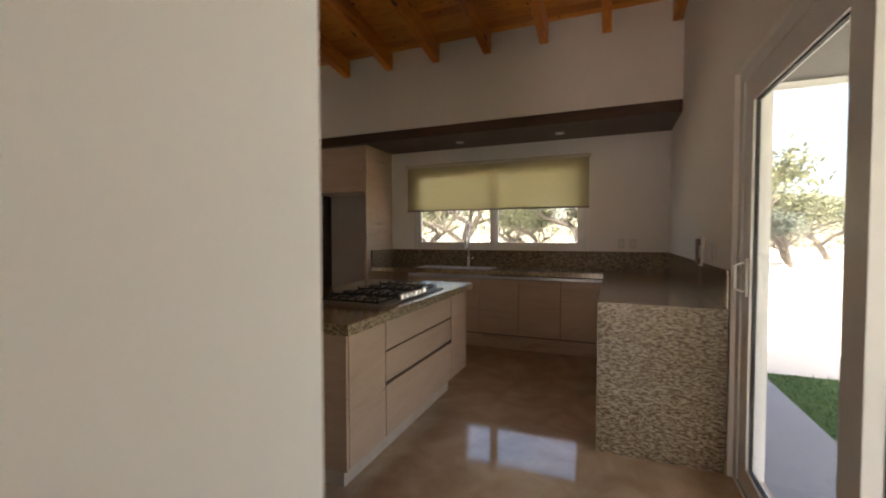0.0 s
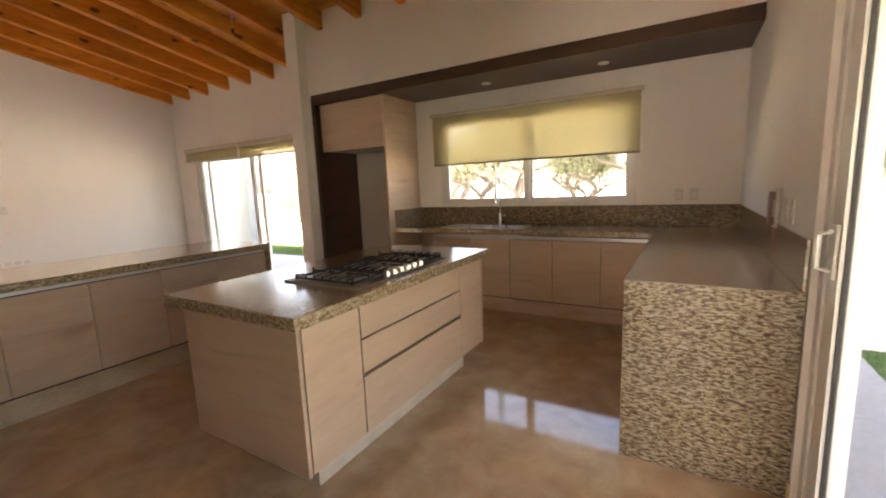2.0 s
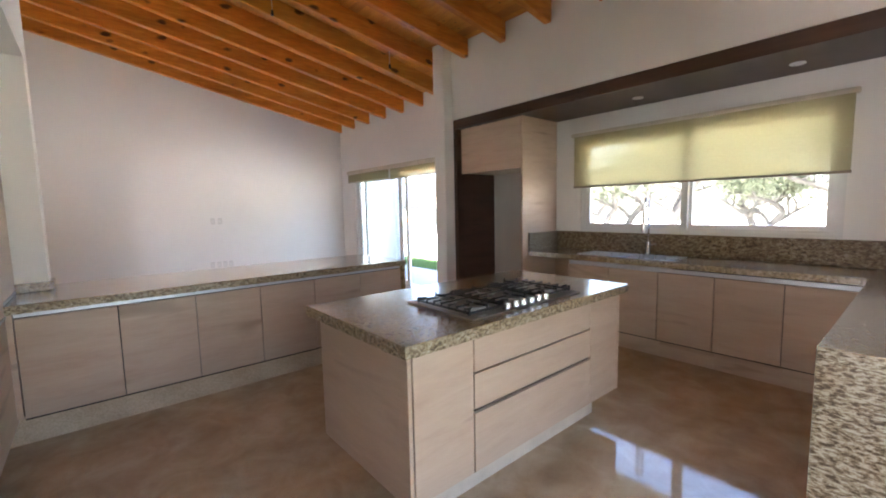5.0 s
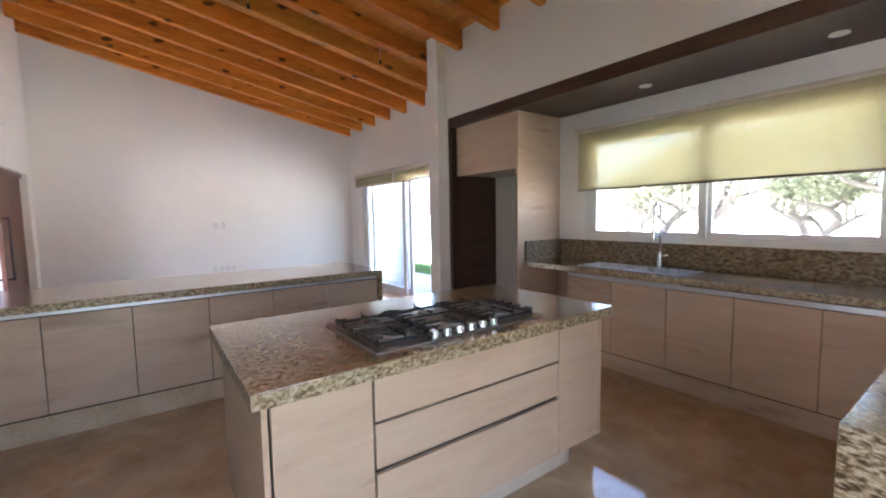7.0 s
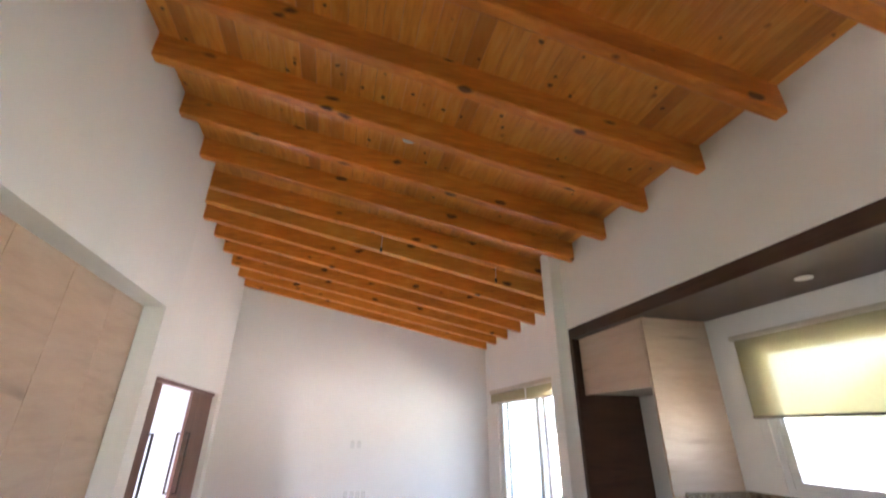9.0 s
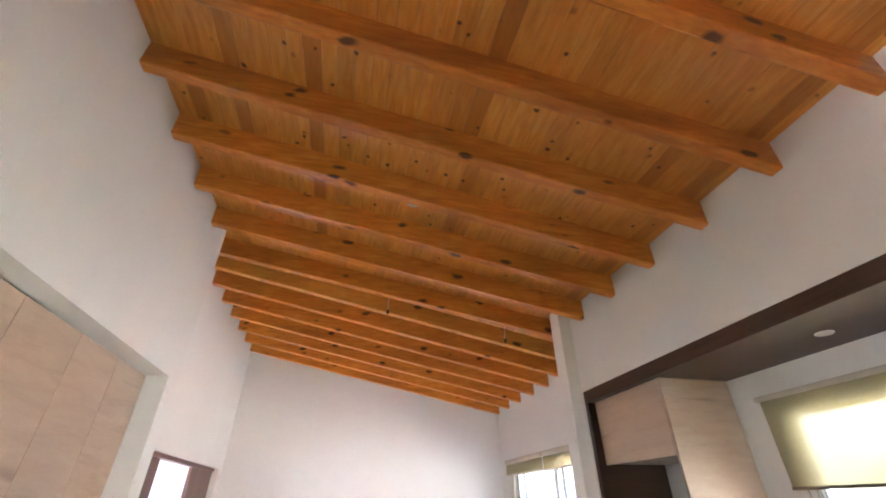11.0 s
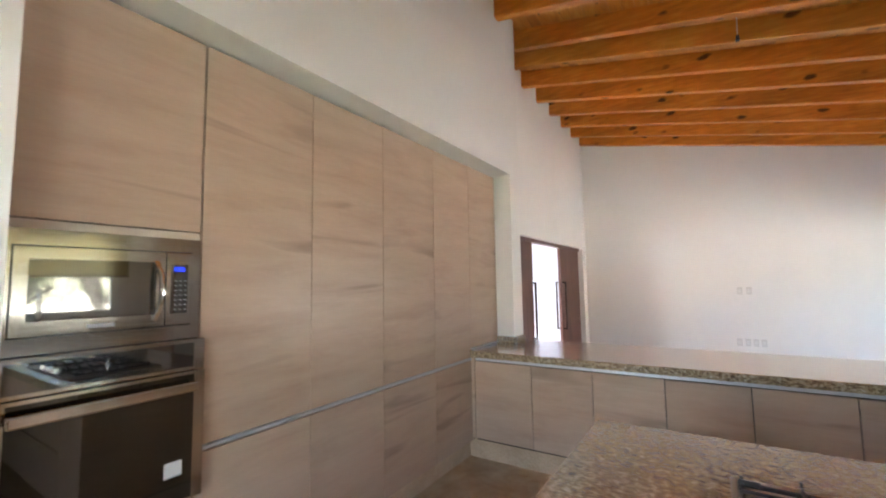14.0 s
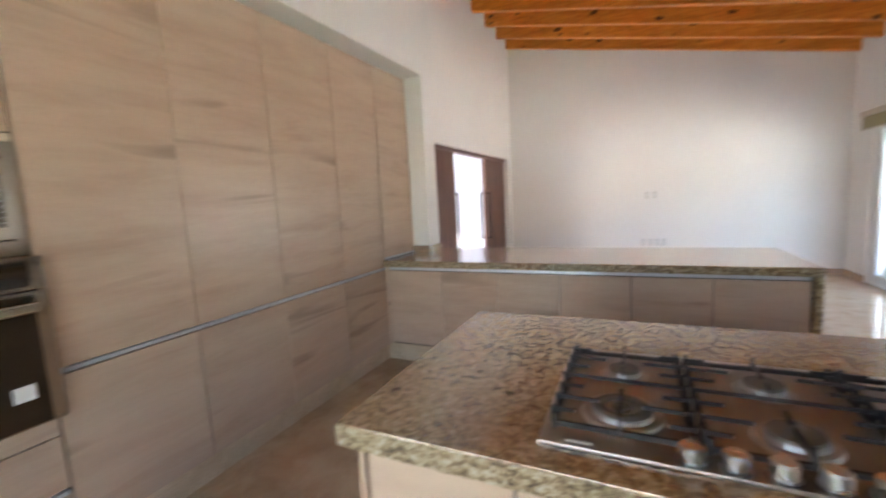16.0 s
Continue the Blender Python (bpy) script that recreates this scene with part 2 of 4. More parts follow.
M_WALL = plaster("white_plaster", (0.815, 0.79, 0.755), (0.87, 0.845, 0.81))
M_OUT = plaster("outdoor_render", (0.80, 0.80, 0.79), (0.87, 0.87, 0.86))
# white courtyard walls, dimmed and blued in the colour to stand for cool light
M_COURT = plaster("cool_light_render", (0.52, 0.56, 0.62), (0.58, 0.62, 0.68))
# white garden wall whose blue-grey shade is put into the colour
M_GARDEN = plaster("shade_blue_render", (0.40, 0.43, 0.46), (0.46, 0.49, 0.52))
OAK = ((0.505, 0.362, 0.258), (0.565, 0.418, 0.308), (0.430, 0.296, 0.205))
M_OAK = laminate("pale_oak_laminate", *OAK, (0.9, 0.9, 6.0))
M_LINER = laminate("dark_walnut_laminate", (0.070, 0.034, 0.020), (0.094, 0.049, 0.030), (0.044, 0.020, 0.012), (1.0, 1.0, 9.0), 0.4)
M_DOOR = laminate("brown_door_laminate", (0.16, 0.075, 0.055), (0.20, 0.10, 0.075), (0.11, 0.05, 0.036), (6.0, 6.0, 0.7), 0.4)
M_CARCASS = plain("dark_carcass", (0.05, 0.035, 0.026), 0.7)
M_BOARD = plain("pale_board", (0.55, 0.47, 0.38), 0.5)
M_BEAM = pine("stained_pine_beam", (0.76, 0.265, 0.032), (0.85, 0.37, 0.062), (0.26, 0.062, 0.008), (7.0, 0.9, 7.0))
M_BEAM_PALE = pine("pale_pine_beam", (0.78, 0.33, 0.050), (0.85, 0.42, 0.085), (0.42, 0.13, 0.018), (7.0, 0.9, 7.0))
M_DECK = pine("stained_pine_boards", (0.84, 0.35, 0.052), (0.89, 0.45, 0.094), (0.38, 0.10, 0.013), (1.0, 6.0, 6.0), island=True)
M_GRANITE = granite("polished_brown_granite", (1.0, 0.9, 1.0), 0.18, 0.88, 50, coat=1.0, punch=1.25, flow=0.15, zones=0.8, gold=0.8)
M_EDGE = granite("cut_granite_edge", (0.8, 0.8, 1.4), 0.28, 0.74, 60, punch=1.7, gloss=0.4, zones=0.25, flow=0.2, gold=0.6)
# worktop stone again, tone dimmed to offset hall light on the back upstand
M_UPSTAND = granite("dimmed_brown_granite", (0.7, 0.7, 1.1), 0.35, 0.52, 40, punch=1.4, gloss=0.3, zones=0.5, flow=0.3, gold=0.6)
# speckled stone with its tone lowered to offset strong light on south faces
M_GRANITE_S = granite("dimmed_speckled_granite", (0.55, 1.0, 1.6), 0.22, 0.58, 66, punch=2.3, gloss=0.4, zones=0.3, flow=0.2, gold=0.25)
M_PLINTH = soil("stone_skirting", (0.42, 0.295, 0.18), (0.72, 0.57, 0.40), 7.0, 0.5, 0.1)
M_FLOOR = polished_floor()
M_STEEL = steel("brushed_steel", (0.66, 0.63, 0.59), 0.11, (0.6, 0.6, 40.0))
M_SINK = steel("satin_sink_steel", (0.66, 0.66, 0.66), 0.3, (30.0, 0.6, 0.6))
M_TRAY = steel("satin_steel", (0.40, 0.355, 0.315), 0.36, (0.6, 30.0, 0.6))
M_CHROME = plain("chrome", (0.72, 0.72, 0.73), 0.24, 1.0, wear=0.03)
M_ALU = plain("aluminium", (0.58, 0.60, 0.63), 0.38, 0.6, wear=0.05)
M_IRON = plain("cast_iron", (0.018, 0.017, 0.017), 0.5)
M_BLACKGLASS = plain("black_glass", (0.012, 0.010, 0.009), 0.03, spec=1.0, wear=0.05)
M_BLACKGLASS.node_tree.nodes["Principled BSDF"].inputs["Coat Weight"].default_value = 1.0
M_BLACKGLASS.node_tree.nodes["Principled BSDF"].inputs["Coat IOR"].default_value = 2.1
M_BROWNGLASS = plain("smoked_brown_glass", (0.020, 0.011, 0.005), 0.03, spec=0.8, wear=0.05)
M_BRONZE = plain("dark_bronze", (0.045, 0.03, 0.026), 0.4, 0.6)
M_PVC = plain("white_profile", (0.74, 0.74, 0.72), 0.35, wear=0.04)
M_PLASTIC = plain("white_plastic", (0.76, 0.75, 0.72), 0.4, wear=0.03)
M_SOCKET = plain("ivory_plastic", (0.68, 0.655, 0.62), 0.4, wear=0.03)
M_GASKET = plain("dark_gasket", (0.03, 0.03, 0.032), 0.6)
M_GLASS = pane_glass()
M_CLOTH = screen_fabric()
M_DISPLAY = emitter("blue_display", (0.02, 0.06, 1.0), 0.16)
M_LEAF = leafy("grey_green_leaves", (0.065, 0.088, 0.078), (0.12, 0.15, 0.13))
M_LEAF_Y = leafy("yellow_green_leaves", (0.10, 0.12, 0.075), (0.19, 0.20, 0.13))
M_BARK = soil("bark", (0.10, 0.09, 0.08), (0.18, 0.165, 0.15), 6)
M_GRAVEL = soil("pale_dry_ground", (0.50, 0.475, 0.43), (0.62, 0.595, 0.54), 1.5)
M_GRASS = soil("lawn", (0.036, 0.080, 0.022), (0.058, 0.115, 0.032), 3.0, 0.85, 1.0)
M_TILE = soil("terracotta_roof", (0.20, 0.095, 0.055), (0.30, 0.15, 0.09), 3.0)
M_PAVE = soil("grey_paving", (0.23, 0.235, 0.27), (0.29, 0.295, 0.33), 2.0, 0.7, 0.1)

# ---- building helpers ----
BASE = {}


def box(bm, x0, x1, y0, y1, z0, z1, bev=0.0):
    r = bmesh.ops.create_cube(bm, size=1.0, matrix=Matrix.Translation(((x0 + x1) / 2, (y0 + y1) / 2, (z0 + z1) / 2)) @ Matrix.Diagonal((abs(x1 - x0), abs(y1 - y0), abs(z1 - z0), 1)))
    if bev:
        edges = {e for v in r["verts"] for e in v.link_edges}
        bmesh.ops.bevel(bm, geom=list(edges), offset=bev, segments=2, profile=0.6, affect="EDGES")
    return bm


def cyl(bm, at, r, h, seg=24, r2=None, axis="z", bev=0.0):
    """A cylinder or cone from at, h long along an axis."""
    turn = {"z": Matrix.Identity(4), "x": Matrix.Rotation(radians(90), 4, "Y"), "y": Matrix.Rotation(radians(-90), 4, "X")}[axis]
    r_ = bmesh.ops.create_cone(bm, cap_ends=True, segments=seg, radius1=r, radius2=r if r2 is None else r2, depth=h, matrix=Matrix.Translation(at) @ turn @ Matrix.Translation((0, 0, h / 2)))
    if bev:
        edges = {e for v in r_["verts"] for e in v.link_edges if len(e.link_faces) == 2 and e.calc_face_angle(0) > 1.0}
        bmesh.ops.bevel(bm, geom=list(edges), offset=bev, segments=2, affect="EDGES")
    return bm


def ring(bm, at, r, tube, seg=28, sides=8, flat=1.0):
    rows = []
    for i in range(seg):
        a = 2 * math.pi * i / seg
        rows.append([bm.verts.new((at[0] + (r + tube * math.cos(b)) * math.cos(a), at[1] + (r + tube * math.cos(b)) * math.sin(a), at[2] + flat * tube * math.sin(b))) for b in (2 * math.pi * k / sides for k in range(sides))])
    for i in range(seg):
        p, q = rows[i], rows[(i + 1) % seg]
        for k in range(sides):
            bm.faces.new((p[k], q[k], q[(k + 1) % sides], p[(k + 1) % sides]))
    return bm


def tube(bm, pts, r, sides=8, taper=None):
    """A round bar along points."""
    pts = [Vector(p) for p in pts]
    rows = []
    for i, p in enumerate(pts):
        d = (pts[min(i + 1, len(pts) - 1)] - pts[max(i - 1, 0)]).normalized()
        u = d.orthogonal().normalized() if i == 0 else (u - d * u.dot(d)).normalized()
        w = d.cross(u)
        rr = r if taper is None else r + (taper - r) * i / (len(pts) - 1)
        rows.append([bm.verts.new(p + rr * (math.cos(a) * u + math.sin(a) * w)) for a in (2 * math.pi * k / sides for k in range(sides))])
    for p, q in zip(rows, rows[1:]):
        for k in range(sides):
            bm.faces.new((p[k], p[(k + 1) % sides], q[(k + 1) % sides], q[k]))
    bm.faces.new(rows[0][::-1])
    bm.faces.new(rows[-1])
    return bm


def prism(bm, x0, x1, y0, y1, z0, top):
    """A box whose top follows top(y)."""
    vs = [bm.verts.new(p) for p in ((x0, y0, z0), (x1, y0, z0), (x1, y1, z0), (x0, y1, z0), (x0, y0, top(y0)), (x1, y0, top(y0)), (x1, y1, top(y1)), (x0, y1, top(y1)))]
    for f in ((3, 2, 1, 0), (4, 5, 6, 7), (0, 1, 5, 4), (1, 2, 6, 5), (2, 3, 7, 6), (3, 0, 4, 7)):
        bm.faces.new([vs[i] for i in f])
    return bm


def mesh_from(name, bm, material, smooth):
    bmesh.ops.recalc_face_normals(bm, faces=bm.faces)
    me = bpy.data.meshes.new(name)
    bm.to_mesh(me)
    bm.free()
    me.materials.append(material)
    if smooth:
        me.polygons.foreach_set("use_smooth", [True] * len(me.polygons))
        me.set_sharp_from_angle(angle=radians(35))
    return me


def thing(name, at, label, category, group="", kind=""):
    ob = new(name)
    ob.location = at
    ob.empty_display_size = 0.1
    BASE[ob] = Vector(at)
    return tagged(ob, label, category, group, kind)


def part(name, bm, material, parent, label="", smooth=False):
    """One mesh object under a thing or a part; the bmesh is in world metres."""
    bm.transform(Matrix.Translation(-BASE[parent]))
    ob = new(name, mesh_from(name, bm, material, smooth))
    ob.parent = parent
    BASE[ob] = BASE[parent]
    return tagged(ob, label)


def solid(name, bm, material, label, category, kind="", smooth=False, at=None):
    """A thing that is one mesh."""
    at = Vector(at) if at else Vector((0, 0, 0))
    bm.transform(Matrix.Translation(-at))
    ob = new(name, mesh_from(name, bm, material, smooth))
    ob.location = at
    BASE[ob] = at
    return tagged(ob, label, category, kind=kind)


def bx(*a, bev=0.0):
    return box(bmesh.new(), *a, bev=bev)

# ---- the large structure ----
Y_BULK, Y_BACK, X_EAST, X_TV, Y_LIV, Y_SOUTH, Y_PAN = 4.764, 5.54, 0.68, -8.29, 5.334, 0.344, 0.744
Y_HALL = -4.5


def beam_foot_k(y):
    return 4.04 - 0.1754 * (y - 0.744)


def beam_foot_l(y):
    return 4.135 - 0.1985 * (y - 0.344)


def deck_k(y):
    return beam_foot_k(y) + 0.21


def deck_l(y):
    return beam_foot_l(y) + 0.21


def wall(name, label, *prisms):
    bm = bmesh.new()
    for p in prisms:
        prism(bm, *p)
    return solid(name, bm, M_WALL, label, "wall", "structure")


def flat(z):
    return lambda y: z


def over(f, d=0.02):
    return lambda y: f(y) + d


bm = bx(X_TV - 0.2, X_EAST + 0.17, -0.2, Y_BACK + 0.15, -0.15, 0.0)
box(bm, -0.45, X_EAST + 0.17, Y_HALL, -0.2, -0.15, 0.0)
floor = solid("floor", bm, M_FLOOR, "polished beige brown stone floor with cloudy mottling", "floor", "structure")

wall("wall_tv", "plain white plastered wall at the end of the living room", (X_TV - 0.16, X_TV, 0.18, Y_LIV + 0.16, 0, over(deck_l)))
# the living room's outer wall with the sliding door's opening
SL0, SL1, SLTOP = -7.72, -4.62, 2.16
wall("wall_living_north", "white plastered wall round the living room sliding door",
     (X_TV, SL0, Y_LIV, Y_LIV + 0.16, 0, over(deck_l)), (SL0, SL1, Y_LIV, Y_LIV + 0.16, SLTOP, over(deck_l)), (SL1, -4.15, Y_LIV, Y_LIV + 0.16, 0, over(deck_l)))
# the kitchen's outer wall with the window over the sink
WX0, WX1, WZ0, WZ1 = -2.510, -0.200, 1.145, 2.238
wall("wall_kitchen_north", "white plastered kitchen wall behind the sink counter",
     (-4.15, WX0, Y_BACK, Y_BACK + 0.16, 0, over(deck_k)), (WX0, WX1, Y_BACK, Y_BACK + 0.16, 0, flat(WZ0)),
     (WX0, WX1, Y_BACK, Y_BACK + 0.16, WZ1, over(deck_k)), (WX1, X_EAST + 0.17, Y_BACK, Y_BACK + 0.16, 0, over(deck_k)))
wall("wall_bulkhead", "white plastered bulkhead over the kitchen niche", (-3.93, X_EAST, Y_BULK, Y_BACK, 2.61, over(deck_k)))
wall("wall_niche_side", "white plastered return and pillar beside the refrigerator niche",
     (-4.15, -3.93, Y_BULK, Y_BACK, 0, over(deck_k)), (-4.15, -3.945, 4.62, Y_BULK, 0, over(deck_k)))
# the east wall with the terrace door's opening
TD0, TD1, TDTOP = 0.62, 2.985, 2.195
wall("wall_east", "white plastered wall with the terrace sliding door",
     (X_EAST, X_EAST + 0.17, TD1, Y_BACK, 0, over(deck_k)), (X_EAST, X_EAST + 0.17, TD0, TD1, TDTOP, over(deck_k)), (X_EAST, X_EAST + 0.17, Y_HALL, TD0, 0, over(deck_k)))
# the wall with the tall cupboards: a niche in it
NX0, NX1, NZ = -3.875, -0.473, 2.555
wall("wall_south_kitchen", "white plastered wall with a deep niche for tall cupboards",
     (NX0, NX1, -0.10, Y_PAN, NZ, over(deck_k)), (NX1, -0.273, Y_HALL, Y_PAN, 0, over(deck_k)), (-4.09, NX0, -0.10, Y_PAN, 0, over(deck_k)), (NX0, NX1, -0.20, -0.10, 0, over(deck_k)))
DD0, DD1, DDTOP = -8.06, -4.75, 2.105
wall("wall_south_living", "white plastered wall with a wide sliding double door",
     (X_TV, DD0, 0.18, Y_SOUTH, 0, over(deck_l)), (DD0, DD1, 0.18, Y_SOUTH, DDTOP, over(deck_l)), (DD1, -4.09, 0.18, Y_SOUTH, 0, over(deck_l)))
# Unseen opening added at the hall end to let daylight reach the bulkhead.
wall("wall_hall_end", "white plastered wall round an unseen hall opening added for daylight", (NX1, X_EAST + 0.17, Y_HALL - 0.15, Y_HALL, 2.5, over(deck_k)), (NX1, -0.22, Y_HALL - 0.15, Y_HALL, 0, flat(2.5)))

# skirting along the living room walls
bm = bmesh.new()
box(bm, X_TV, X_TV + 0.012, Y_SOUTH, Y_LIV, 0, 0.085)
box(bm, X_TV + 0.012, SL0, Y_LIV - 0.012, Y_LIV, 0, 0.085)
box(bm, X_TV + 0.012, DD0, Y_SOUTH, Y_SOUTH + 0.012, 0, 0.085)
box(bm, X_EAST - 0.012, X_EAST, 2.985, 2.999, 0, 0.085)
solid("baseboard", bm, M_FLOOR, "low beige stone skirting along the walls", "baseboard", "structure")

# ---- ceiling: boards over beams ----
rnd = random.Random(4)


def boards(bm, x0, x1, y0, y1, under, joints):
    """Rows of boards across the beams; the butt joints lie over beams."""
    y = y0
    while y < y1 - 0.01:
        w = min(0.112, y1 - y)
        cuts = [x0] + sorted(j for j in joints if x0 + 0.3 < j < x1 - 0.3 and rnd.random() < 0.3) + [x1]
        for a, b in zip(cuts, cuts[1:]):
            d, g = rnd.uniform(0, 0.0025), 0.0012
            b -= 0.002
            lo = [(a, y + g, under(y + g) + d), (b, y + g, under(y + g) + d), (b, y + w - g, under(y + w - g) + d), (a, y + w - g, under(y + w - g) + d)]
            vs = [bm.verts.new(p) for p in lo] + [bm.verts.new((p[0], p[1], p[2] + 0.022)) for p in lo]
            for f in ((3, 2, 1, 0), (4, 5, 6, 7), (0, 1, 5, 4), (1, 2, 6, 5), (2, 3, 7, 6), (3, 0, 4, 7)):
                bm.faces.new([vs[i] for i in f])
        y += w


bm = bmesh.new()
boards(bm, -4.55, X_EAST + 0.17, Y_HALL - 0.1, Y_BACK + 0.5, deck_k, [-0.6 - 0.6135 * k for k in range(-2, 7)])
boards(bm, X_TV - 0.16, -4.552, 0.1, Y_LIV + 0.45, deck_l, [-5.33, -5.89, -6.47, -7.07, -7.66])
solid("ceiling", bm, M_DECK, "sloping ceiling of orange stained pine boards", "ceiling", "structure")
bm = bmesh.new()
for x0, x1, y0, y1, f in ((-4.55, X_EAST + 0.5, Y_HALL - 0.3, Y_BACK + 0.7, deck_k), (X_TV - 0.4, -4.552, -0.2, Y_LIV + 0.5, deck_l)):
    vs = [bm.verts.new(p) for p in ((x0, y0, f(y0) + 0.0245), (x1, y0, f(y0) + 0.0245), (x1, y1, f(y1) + 0.0245), (x0, y1, f(y1) + 0.0245), (x0, y0, f(y0) + 0.14), (x1, y0, f(y0) + 0.14), (x1, y1, f(y1) + 0.14), (x0, y1, f(y1) + 0.14))]
    for q in ((3, 2, 1, 0), (4, 5, 6, 7), (0, 1, 5, 4), (1, 2, 6, 5), (2, 3, 7, 6), (3, 0, 4, 7)):
        bm.faces.new([vs[i] for i in q])
solid("roof", bm, M_TILE, "terracotta roof over the sloping boards", "roof", "structure")


def beam(x, y0, y1, foot, material, label):
    """A sloped sawn beam, its west edge at x."""
    w = 0.088
    ym = (y0 + y1) / 2
    bm = bmesh.new()
    pts = []
    for y in (y0, y1):
        for dx, dz in ((0.008, 0), (w - 0.008, 0), (w, 0.008), (w, 0.21), (0, 0.21), (0, 0.008)):
            pts.append(bm.verts.new((x + dx, y, foot(y) + dz - 0.0005)))
    for k in range(6):
        bm.faces.new((pts[k], pts[(k + 1) % 6], pts[6 + (k + 1) % 6], pts[6 + k]))
    bm.faces.new(pts[:6][::-1])
    bm.faces.new(pts[6:])
    ob = solid("ceiling_beam", bm, material, label, "beam", at=(x, ym, foot(ym)))
    tagged(ob, group="ceiling beams")


for k in range(-2, 6):
    beam(-0.645 - 0.6135 * k, Y_PAN - (3.0 if k < 0 else 0.05), Y_BULK + 0.05, beam_foot_k, M_BEAM, "orange stained pine ceiling beam with dark knots")
beam(-4.345, Y_SOUTH - 0.05, Y_LIV + 0.05, beam_foot_k, M_BEAM, "orange stained pine ceiling beam beside the pillar")
for x in (-4.80, -5.37, -5.93, -6.51, -7.11, -7.70, -8.285):
    beam(x, Y_SOUTH - 0.05, Y_LIV + 0.05, beam_foot_l, M_BEAM_PALE if x == -4.80 else M_BEAM,
         "paler pine ceiling beam with bolt marks" if x == -4.80 else "orange stained pine ceiling beam with dark knots")

# ---- windows and doors of the setting ----
def frame_bars(x0, x1, z0, z1, y0, y1, w, bev=0.003, sill=None, head=None):
    """A rectangular ring in one piece: sides w wide, its foot sill high, its head head high."""
    bm = bmesh.new()
    outer = ((x0, z0), (x1, z0), (x1, z1), (x0, z1))
    zi0, zi1 = z0 + (sill or w), z1 - (head or w)
    inner = ((x0 + w, zi0), (x1 - w, zi0), (x1 - w, zi1), (x0 + w, zi1))
    v = [[bm.verts.new((x, y, z)) for x, z in loop] for y in (y0, y1) for loop in (outer, inner)]
    of, nf, ob_, nb = v
    for k in range(4):
        n = (k + 1) % 4
        bm.faces.new((of[k], of[n], nf[n], nf[k]))
        bm.faces.new((ob_[n], ob_[k], nb[k], nb[n]))
        bm.faces.new((of[n], of[k], ob_[k], ob_[n]))
        bm.faces.new((nf[k], nf[n], nb[n], nb[k]))
    if bev:
        sharp = [e for e in bm.edges if abs(e.calc_face_angle(0)) > 1]
        bmesh.ops.bevel(bm, geom=sharp, offset=bev, segments=2, affect="EDGES")
    return bm


def turn_x(bm, at):
    """Swings a frame built along x round to stand along y in the plane x = at."""
    bm.transform(Matrix(((0, -1, 0, at), (1, 0, 0, 0), (0, 0, 1, 0), (0, 0, 0, 1))))
    return bm


win = thing("window_1", ((WX0 + WX1) / 2, Y_BACK + 0.05, WZ0), "white two-leaf sliding window over the kitchen sink", "window", kind="structure")
part("window_frame", frame_bars(WX0, WX1, WZ0, WZ1, Y_BACK + 0.012, Y_BACK + 0.10, 0.05), M_PVC, win)
part("window_sill", bx(WX0 - 0.0, WX1, Y_BACK + 0.004, Y_BACK + 0.012, WZ0 - 0.0, WZ0 + 0.018, bev=0.002), M_PVC, win)
for x0, x1, dy in ((WX0 + 0.05, -1.338, 0.022), (-1.369, WX1 - 0.05, 0.058)):
    s = part("sash", frame_bars(x0, x1, WZ0 + 0.035, WZ1 - 0.045, Y_BACK + dy, Y_BACK + dy + 0.034, 0.062), M_PVC, win)
    part("pane", bx(x0 + 0.06, x1 - 0.06, Y_BACK + dy + 0.014, Y_BACK + dy + 0.019, WZ0 + 0.095, WZ1 - 0.105), M_GLASS, s)
part("latch", bx(WX0 + 0.07, WX0 + 0.09, Y_BACK + 0.008, Y_BACK + 0.022, 1.60, 1.70, bev=0.004), M_PVC, win)

blind = thing("roller_blind", (-1.39, Y_BACK - 0.03, 2.30), "half-lowered beige screen roller blind over the sink window", "blind")
part("cloth", bx(-2.57, -0.178, Y_BACK - 0.052, Y_BACK - 0.0508, 1.68, 2.28), M_CLOTH, blind)
part("bottom_bar", bx(-2.575, -0.173, Y_BACK - 0.058, Y_BACK - 0.045, 1.662, 1.684, bev=0.004), plain("bronze_bar", (0.20, 0.15, 0.11), 0.4), blind)
part("head_rail", bx(-2.612, -0.155, Y_BACK - 0.06, Y_BACK - 0.002, 2.262, 2.305, bev=0.012), plain("beige_rail", (0.58, 0.52, 0.42), 0.5), blind)
part("chain", tube(bmesh.new(), [(-2.558, Y_BACK - 0.03, 2.29), (-2.558, Y_BACK - 0.028, 1.9), (-2.558, Y_BACK - 0.028, 1.5)], 0.0018, 5), M_PVC, blind)

# living room sliding door
ld = thing("door_1", ((SL0 + SL1) / 2, Y_LIV + 0.06, 0), "white sliding glass door with one leaf slid open", "sliding door", kind="structure")
part("door_frame", frame_bars(SL0, SL1, 0.0, SLTOP, Y_LIV + 0.03, Y_LIV + 0.15, 0.055, sill=0.03), M_PVC, ld)
for x0, x1, dy in ((SL0 + 0.055, -6.07, 0.045), (-7.50, -5.93, 0.095)):
    s = part("door_leaf", frame_bars(x0, x1, 0.032, SLTOP - 0.05, Y_LIV + dy, Y_LIV + dy + 0.04, 0.085, sill=0.10), M_PVC, ld)
    part("pane", bx(x0 + 0.08, x1 - 0.08, Y_LIV + dy + 0.017, Y_LIV + dy + 0.022, 0.13, SLTOP - 0.13), M_GLASS, s)
